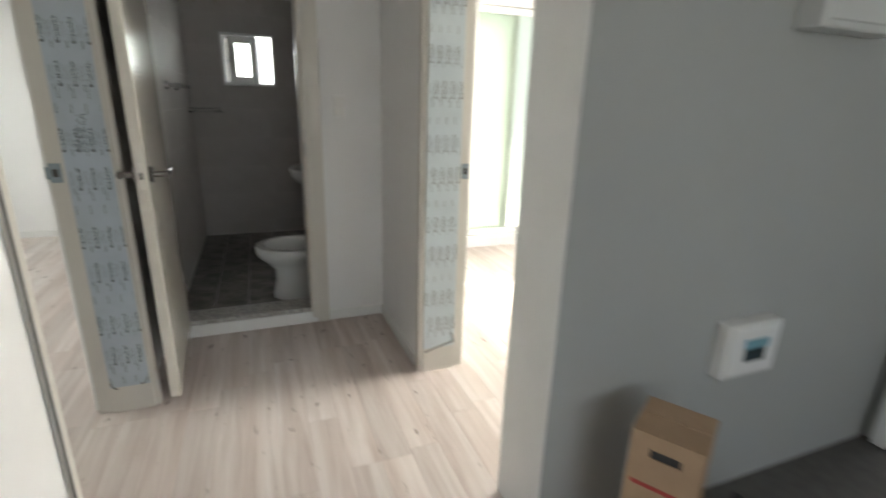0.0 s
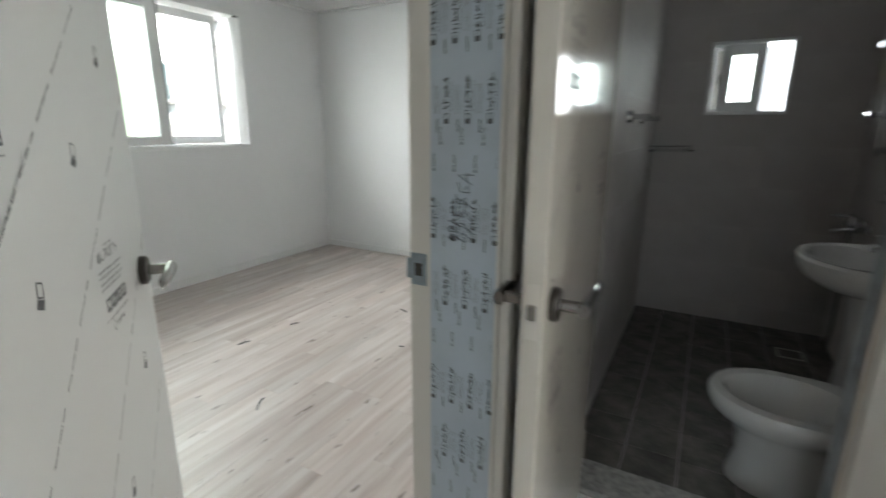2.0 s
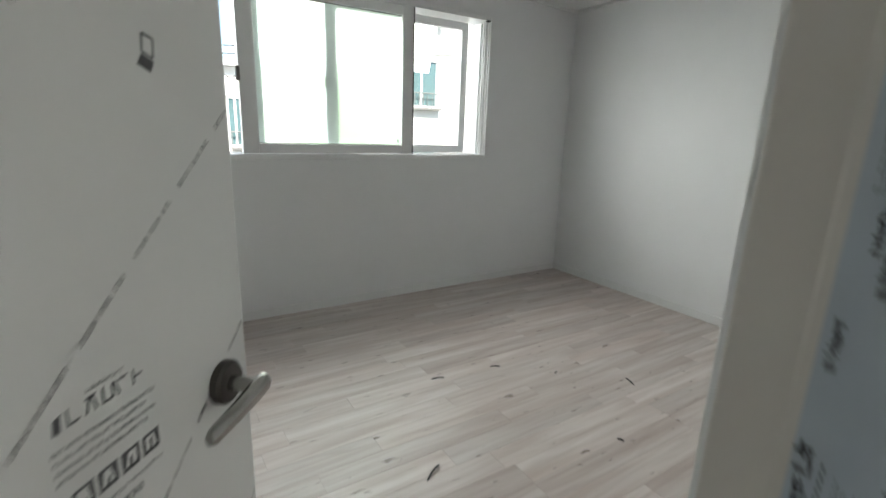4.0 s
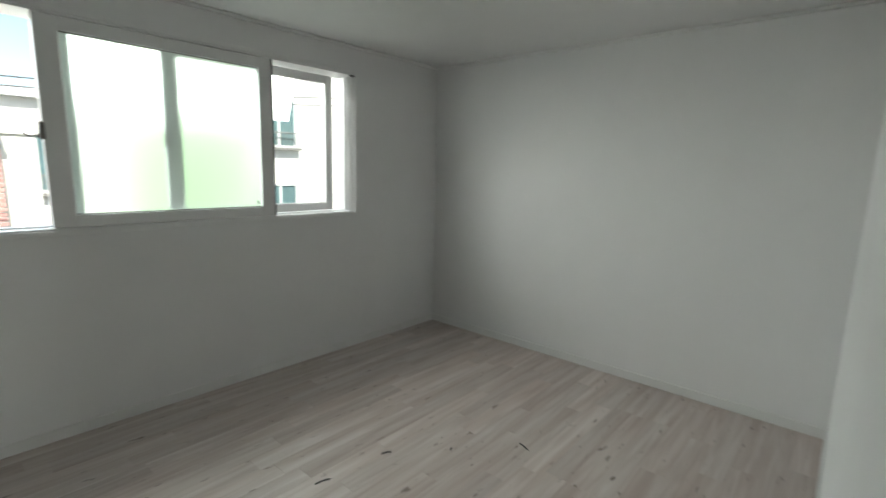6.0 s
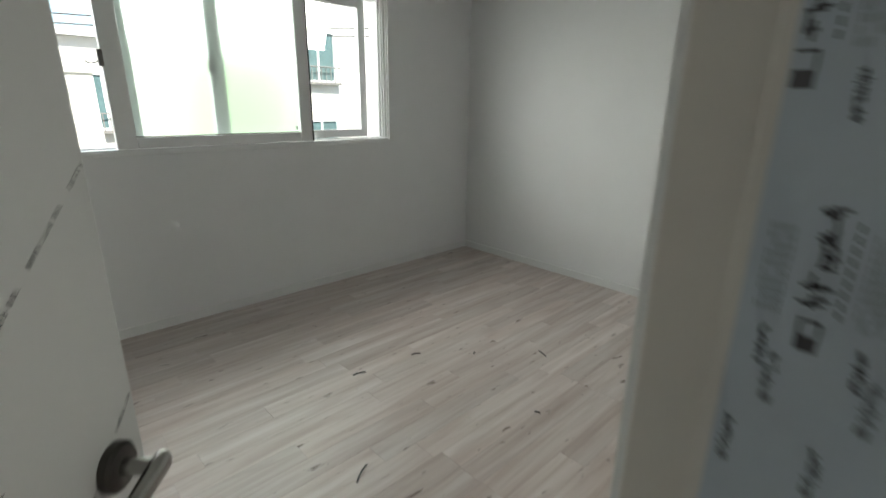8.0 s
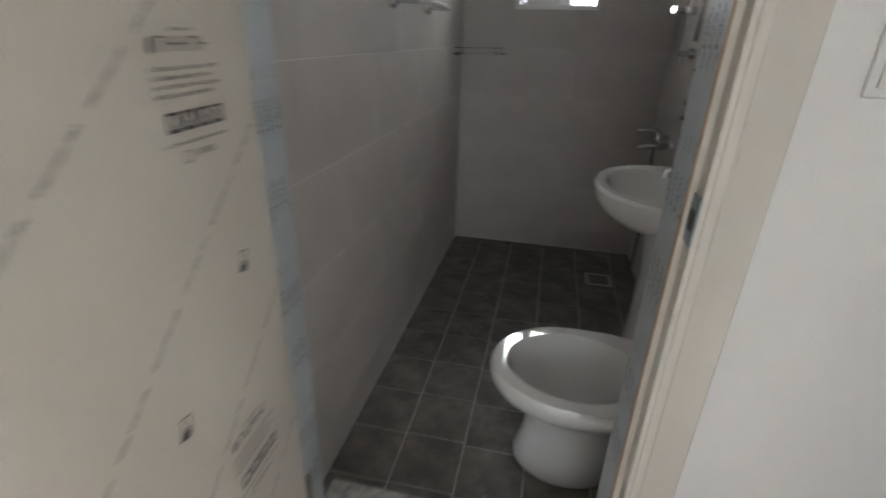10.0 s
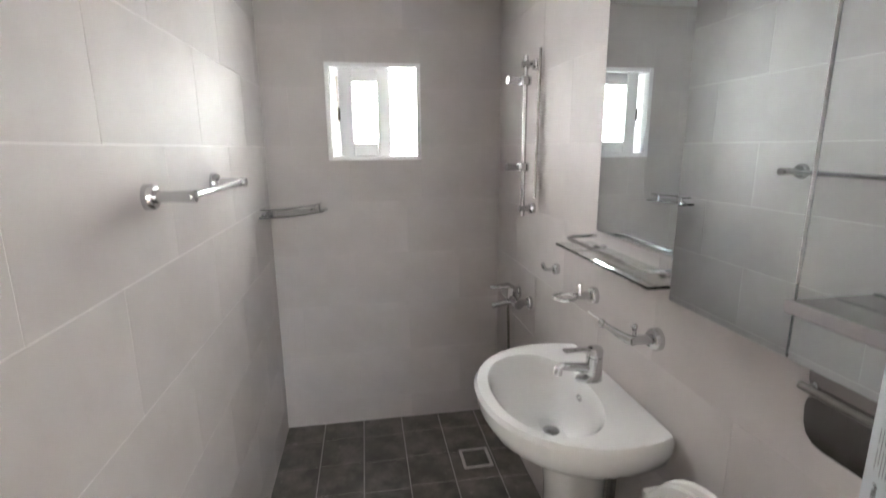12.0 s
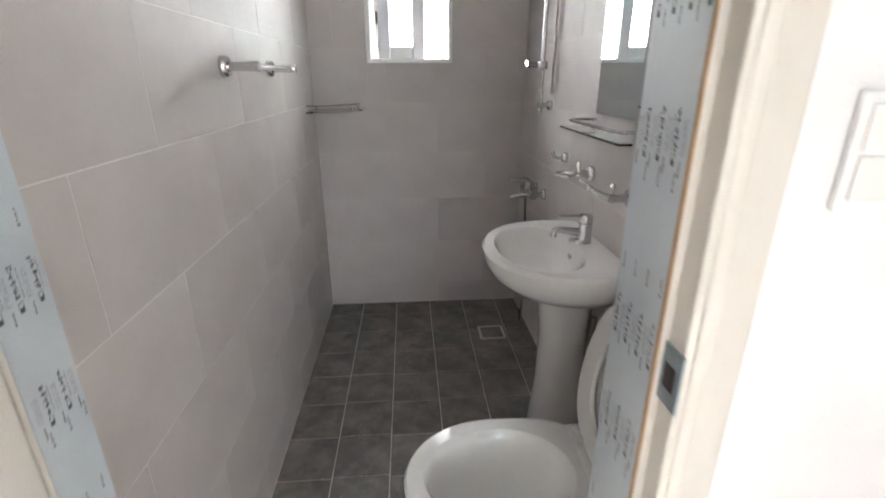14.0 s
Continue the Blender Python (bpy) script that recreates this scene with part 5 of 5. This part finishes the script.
def shower():
    m = empty("shower_mixer", "chrome wall shower mixer with a hose", "mixer")
    y, z = 1.80, 0.80
    bm = bmesh.new()
    for q in (y - 0.075, y + 0.075):
        disc(bm, (BW, q, z), (-1, 0, 0), 0.028, 0.014)
        tube(bm, [(BW - 0.01, q, z), (BW - 0.055, q, z)], 0.014, 12)
    tube(bm, [(BW - 0.06, y - 0.1, z), (BW - 0.06, y + 0.1, z)], 0.02, 14)
    tube(bm, [(BW - 0.06, y, z), (BW - 0.06, y, z + 0.05)], [0.024, 0.022], 14)
    part("body", bm, CHROME, m, smooth=True)
    bm = bmesh.new()
    tube(bm, [(BW - 0.06, y, z + 0.045), (BW - 0.08, y, z + 0.06), (BW - 0.16, y, z + 0.055)], [0.016, 0.013, 0.008], 10)
    part("lever", bm, CHROME, m, smooth=True)
    bm = bmesh.new()
    tube(bm, [(BW - 0.06, y, z - 0.015), (BW - 0.10, y, z - 0.02), (BW - 0.15, y, z - 0.03)], [0.015, 0.013, 0.012], 10)
    part("spout", bm, CHROME, m, smooth=True)
    bm = bmesh.new()
    pts = bend((BW - 0.06, y + 0.06, z - 0.02), (BW - 0.02, y + 0.13, 0.3), (BW - 0.05, y + 0.05, 0.09), 12) + bend((BW - 0.05, y + 0.05, 0.09), (BW - 0.07, y - 0.02, 0.02), (BW - 0.09, y - 0.04, 0.3), 10)[1:] + bend((BW - 0.09, y - 0.04, 0.3), (BW - 0.1, y - 0.07, 0.6), (BW - 0.075, y - 0.1, 1.25), 8)[1:]
    tube(bm, pts[:20], 0.0065, 8)
    part("hose", bm, STEEL, m, "ribbed steel hose", True)
    r = empty("shower_rail", "chrome shower slide rail with its hand shower bracket", "shower rail")
    ry = 1.72
    bm = bmesh.new()
    tube(bm, [(BW - 0.05, ry, 1.18), (BW - 0.05, ry, 1.80)], 0.0095, 12)
    part("rod", bm, CHROME, r, "white-chrome rod", True)
    for zz in (1.21, 1.77):
        bm = bmesh.new()
        disc(bm, (BW, ry, zz), (-1, 0, 0), 0.022, 0.02)
        tube(bm, [(BW - 0.015, ry, zz), (BW - 0.065, ry, zz)], 0.013, 12)
        part("bracket", bm, CHROME, r, smooth=True)
    for zz in (1.36, 1.69):
        bm = bmesh.new()
        bx(bm, BW - 0.075, BW - 0.03, ry - 0.018, ry + 0.018, zz, zz + 0.035, 0.006)
        tube(bm, [(BW - 0.07, ry, zz + 0.017), (BW - 0.125, ry - 0.01, zz + 0.02)], [0.011, 0.016], 12)
        part("slider", bm, CHROME, r, smooth=True)
    bm = bmesh.new()
    tube(bm, [(BW - 0.02, ry - 0.055, 1.26), (BW - 0.015, ry - 0.06, 1.82)], 0.005, 8)
    part("hose", bm, STEEL, r, "steel hose", True)


def vent():
    v = empty("ceiling_vent", "square white ceiling extractor grille", "vent")
    x0, y0, s = 0.81, 1.84, 0.18
    part("frame", boxmesh(x0, x0 + s, y0, y0 + s, BC - 0.018, BC, 0.004), PLASTIC, v)
    for k in range(6):
        part("slat", boxmesh(x0 + 0.03, x0 + s - 0.03, y0 + 0.032 + k * 0.022, y0 + 0.044 + k * 0.022, BC - 0.024, BC - 0.017, 0.002), INK_GREY, v)


def floor_drain():
    d = empty("floor_drain", "square steel floor drain in the tiles", "drain")
    x0, y0, s = 0.855, 1.75, 0.14
    part("rim", ring_flat(x0, y0, s, 0.013), PALE_STEEL, d, "pale steel rim")
    part("cover", boxmesh(x0 + 0.014, x0 + s - 0.014, y0 + 0.014, y0 + s - 0.014, -0.003, 0.0035, 0.001), FLOORTILE, d, "tile inlay")


def ring_flat(x0, y0, s, w):
    bm = bmesh.new()
    for b in ((x0, x0 + s, y0, y0 + w), (x0, x0 + s, y0 + s - w, y0 + s), (x0, x0 + w, y0 + w, y0 + s - w), (x0 + s - w, x0 + s, y0 + w, y0 + s - w)):
        bx(bm, *b, -0.003, 0.005, 0.001)
    return bm


toilet()
basin()
wall_fittings()
towel_bar()
corner_shelf()
mirror_and_cabinet()
paper_holder()
shower()
vent()
floor_drain()


# ---- outside ----
ground = solid("ground", boxmesh(-300, 300, -300, 300, -3.3, -3.2), GROUNDM, "grey asphalt ground far below the flat", "ground", "structure")


def facade(name, label, x, y0, y1, z1, material, cols, rows, sill=True):
    h = empty(name, label, "building")
    part("wall", boxmesh(x - 6, x, y0, y1, -3.2, z1), material, h)
    part("roof", boxmesh(x - 6.2, x + 0.25, y0 - 0.2, y1 + 0.2, z1, z1 + 0.2), PVC, h, "pale roof edge")
    cw = (y1 - y0) / cols
    for c in range(cols):
        for r in range(rows):
            yc, zc = y0 + (c + 0.5) * cw, z1 - 1.6 - r * 2.6
            if zc < -2.2:
                continue
            f = part("window", ring_frame("x", x, 0.08, yc - 0.6, yc + 0.6, zc - 0.75, zc + 0.75, 0.07), PVC, h)
            part("pane", boxmesh(x + 0.01, x + 0.03, yc - 0.53, yc + 0.53, zc - 0.68, zc + 0.68), WINDOWF, f)
            part("mullion", boxmesh(x + 0.03, x + 0.06, yc - 0.03, yc + 0.03, zc - 0.68, zc + 0.68), PVC, f)
            rail = bmesh.new()
            for k in range(9):
                tube(rail, [(x + 0.2, yc - 0.65 + k * 0.1625, zc - 0.75), (x + 0.2, yc - 0.65 + k * 0.1625, zc - 0.3)], 0.014, 6)
            tube(rail, [(x + 0.2, yc - 0.67, zc - 0.3), (x + 0.2, yc + 0.67, zc - 0.3)], 0.02, 6)
            bx(rail, x, x + 0.24, yc - 0.7, yc + 0.7, zc - 0.82, zc - 0.75)
            part("railing", rail, GASKET, f, "grey window railing")
    return h


facade("apartment_building", "pale rendered apartment building with railed windows", -14, 5.5, 17.5, 9.6, PLASTERF, 4, 5)
facade("house", "pale rendered house across the yard", -16, -12, 3.2, 3.0, PLASTERF, 5, 2)
solid("garden_wall", boxmesh(-8.3, -8, 1.2, 3.3, -3.2, 5.5), YELLOWG, "yellow-green painted neighbouring wall", "wall", "structure")


def brick_pier(x, y0, y1, z1):
    """A narrow brick end wall whose courses stand between pale joints, with two outdoor cooling units beside it."""
    h = empty("brick_house", "narrow red brick building end with pale joints", "building")
    part("wall", boxmesh(x - 0.5, x, y0, y1, -3.2, z1), PLASTERF, h, "pale mortar core")
    course = 0.085
    mesh = finish("brick_course", boxmesh(0, 0.02, y0, y1, 0, course * 0.72, 0.004), BRICKF)
    for k in range(int((z1 + 1.2) / course)):
        ob = new("brick_course", mesh)
        ob.parent, ob.location = h, (x + 0.001, 0, -1.2 + k * course)
    part("coping", boxmesh(x - 0.55, x + 0.06, y0 - 0.05, y1 + 0.05, z1, z1 + 0.09, 0.01), GASKET, h, "grey coping")


def cooling_unit(x, y, z):
    c = empty("cooling_unit", "grey outdoor cooling unit on a wall bracket", "air conditioner", group="units outside the window")
    part("case", boxmesh(x - 0.3, x, y - 0.22, y + 0.22, z, z + 0.42, 0.02), BOXGREY, c)
    bm = bmesh.new()
    for r in (0.06, 0.11, 0.155):
        tube(bm, [(x + 0.012, y + r * math.cos(a), z + 0.21 + r * math.sin(a)) for a in [2 * math.pi * k / 20 for k in range(21)]], 0.008, 5, False)
    part("fan_guard", bm, GASKET, c, "dark wire fan guard")
    bm = bmesh.new()
    for q in (y - 0.16, y + 0.16):
        bx(bm, x - 1.2, x, q - 0.02, q + 0.02, z - 0.05, z)
    part("bracket", bm, GASKET, c)


brick_pier(-11.5, -0.02, 0.30, 2.2)
pier_side = empty("end_wall", "pale rendered house end behind the brick pier", "building")
part("wall", boxmesh(-12.6, -12.1, -1.1, 0.9, -3.2, 1.95), PLASTERF, pier_side)
part("parapet", boxmesh(-12.65, -12.05, -1.15, 0.95, 1.95, 2.05, 0.01), PLASTERF, pier_side, "pale parapet cap")
for q in ((-11.2, -0.42, 1.0), (-11.2, -0.40, 2.05)):
    cooling_unit(*q)
pole = bmesh.new()
for q in ((-10, -9), (-9, 12)):
    tube(pole, [(*q, -3.2), (*q, 5.2)], [0.14, 0.1], 12)
solid("utility_poles", pole, GASKET, "grey concrete utility poles carrying cables", "pole", smooth=True)
wire = bmesh.new()
for k in range(2):
    tube(wire, bend((-10, -9, 2.75 + 0.1 * k), (-9.5, 1, 1.95 + 0.12 * k), (-9, 12, 3.6 + 0.2 * k), 12), 0.012, 5)
solid("power_cables", wire, RUBBER, "dark overhead cables outside the window", "cables")
back = empty("rear_building", "pale building behind the bathroom window", "building")
part("wall", boxmesh(-6, 12, 9, 10, -3.2, 8), PLASTERF, back)


# ---- pieces: planks and tiles, last ----
def piece_mesh(name, sx, sy, sz, material, bevel=0.0008):
    bm = bmesh.new()
    h = bevel
    lo = [bm.verts.new((x, y, -sz)) for x, y in ((0, 0), (sx, 0), (sx, sy), (0, sy))]
    mi = [bm.verts.new((x, y, -h)) for x, y in ((0, 0), (sx, 0), (sx, sy), (0, sy))]
    hi = [bm.verts.new((x, y, 0)) for x, y in ((h, h), (sx - h, h), (sx - h, sy - h), (h, sy - h))]
    for a, b in ((lo, mi), (mi, hi)):
        for i in range(4):
            j = (i + 1) % 4
            bm.faces.new((a[i], a[j], b[j], b[i]))
    bm.faces.new(hi)
    return finish(name, bm, material)


def plank_floor(name, x0, x1, y0, y1, label, seed):
    """Boards that run along y, with staggered ends."""
    base = solid(name, boxmesh(x0, x1, y0, y1, -0.05, -0.008), DARK_GAP, label, "floor", "structure")
    rnd = random.Random(seed)
    w, L, g = 0.118, 0.92, 0.0004
    meshes = {}
    x = x0
    while x < x1 - 0.005:
        ww = min(w, x1 - x)
        y = y0 - rnd.uniform(0.05, 1.1)
        while y < y1:
            a, b = max(y, y0), min(y + L, y1)
            if b - a > 0.01:
                key = (round(ww, 4), round(b - a, 4))
                if key not in meshes:
                    meshes[key] = piece_mesh("plank", ww - g, b - a - g, 0.0075, PLANK, 0.0005)
                ob = new("plank", meshes[key])
                ob.parent, ob.location = base, (x, a, 0)
            y += L
        x += w
    return base


def tiles(parent, name, mesh_of, cells):
    for m, key in cells:
        ob = new(name, mesh_of(key))
        ob.parent, ob.matrix_basis = parent, m


CACHE = {}


def tile_mesh(key):
    if key not in CACHE:
        w, h, which = key
        CACHE[key] = piece_mesh("tile", w, h, 0.0085, WALLTILE if which == "wall" else FLOORTILE, 0.0007)
    return CACHE[key]


def spans(a0, a1, size, start):
    """Cuts of a0..a1 at start + k * size."""
    cuts = [a0]
    c = start
    while c < a0 + 0.012:
        c += size
    while c < a1 - 0.012:
        cuts.append(c)
        c += size
    return list(zip(cuts, cuts[1:] + [a1]))


def tile_wall(name, origin, u, n, length, holes, label, z0=0.0, z1=None, ustart=0.0, tw=0.54, th=0.267, joint=0.0009, grout=None):
    """A tiled face: u runs along it, n out of it. Holes are (u0, u1, z0, z1)."""
    z1 = BC if z1 is None else z1
    U, N, O, Z = Vector(u), Vector(n), Vector(origin), Vector((0, 0, 1))
    bm = bmesh.new()
    us = sorted({0, length, *[q for h in holes for q in h[:2]]})
    zs = sorted({z0, z1, *[q for h in holes for q in h[2:]]})
    for a, b in zip(us, us[1:]):
        for c, e in zip(zs, zs[1:]):
            if not any(h[0] <= a and b <= h[1] and h[2] <= c and e <= h[3] for h in holes):
                bm.faces.new([bm.verts.new(O + U * p + Z * q - N * 0.0009) for p, q in ((a, c), (b, c), (b, e), (a, e))])
    base = solid(name, bm, grout or GROUT_DULL, label, "tiled wall", "structure")
    g = joint
    rot = Matrix((U, Z, N)).transposed()
    for k, (c, e) in enumerate(spans(z0, z1, th, 0.133)):
        for a, b in spans(0, length, tw, ustart + (tw / 2 if k % 2 else 0)):
            cells = [(a, b, c, e)]
            for h in holes:
                out = []
                for (a1, b1, c1, e1) in cells:
                    if b1 <= h[0] or a1 >= h[1] or e1 <= h[2] or c1 >= h[3]:
                        out.append((a1, b1, c1, e1))
                        continue
                    if a1 < h[0]: out.append((a1, h[0], c1, e1))
                    if b1 > h[1]: out.append((h[1], b1, c1, e1))
                    m0, m1 = max(a1, h[0]), min(b1, h[1])
                    if c1 < h[2]: out.append((m0, m1, c1, h[2]))
                    if e1 > h[3]: out.append((m0, m1, h[3], e1))
                cells = out
            for (a1, b1, c1, e1) in cells:
                if b1 - a1 > 0.01 and e1 - c1 > 0.01:
                    ob = new("tile", tile_mesh((round(b1 - a1 - g, 4), round(e1 - c1 - g, 4), "wall")))
                    m = rot.to_4x4()
                    m.translation = O + U * (a1 + g / 2) + Z * (c1 + g / 2)
                    ob.parent, ob.matrix_basis = base, m
    return base


plank_floor("floor_bedroom", WX - 0.02, -0.188, RN - 0.02, RY + 0.02, "pale whitewashed oak plank floor of the bedroom", 1)
plank_floor("floor_hall", -0.188, 1.75, K0, BF, "pale oak plank floor of the hall", 2)
plank_floor("floor_living", 1.752, LX + 0.02, PN - 0.02, LY + 0.02, "pale oak plank floor of the living room", 3)
plank_floor("floor_passage", 1.2, 1.7505, 0.001, LY + 0.02, "pale oak plank floor by the balcony wall", 4)
solid("floor_entrance", boxmesh(1.752, 2.9, K0, -1.79, -0.06, -0.012), ENTRYTILE, "dark grey tiled entrance floor", "floor", "structure")

floor_bath = solid("floor_bathroom", boxmesh(-0.008, 1.148, 0.06, YB + 0.008, -0.05, -0.0022), FLOORGROUT, "dark grey tiled bathroom floor with pale grout", "floor", "structure")
TILE = 0.2036
for i, (a, b) in enumerate(spans(0, BW, TILE, 0.193)):
    shift = (0.0, 0.006, -0.004, 0.009, 0.003, -0.005)[i % 6]
    for c, e in spans(BI, YB, TILE, YB - 11 * TILE + 0.048 + shift):
        ob = new("tile", tile_mesh((round(b - a - 0.004, 4), round(e - c - 0.004, 4), "floor")))
        ob.parent, ob.location = floor_bath, (a + 0.002, c + 0.002, 0)

tile_wall("wall_tiles_left", (0, BI, 0), (0, 1, 0), (1, 0, 0), YB - BI, [], "warm grey wall tiles with white joints", ustart=0.2, joint=0.0017, grout=GROUT)
tile_wall("wall_tiles_right", (BW, YB, 0), (0, -1, 0), (-1, 0, 0), YB - BI, [], "warm grey wall tiles with white joints", ustart=0.3)
tile_wall("wall_tiles_back", (0.0, YB, 0), (1, 0, 0), (0, -1, 0), BW, [(0.29, 0.74, 1.40, 1.85)], "warm grey wall tiles around the window", ustart=0.12)
tile_wall("wall_tiles_front", (BW, BI, 0), (-1, 0, 0), (0, 1, 0), BW, [(0.311, 1.115, 0, HEAD + 0.05)], "warm grey wall tiles around the door", ustart=0.2)
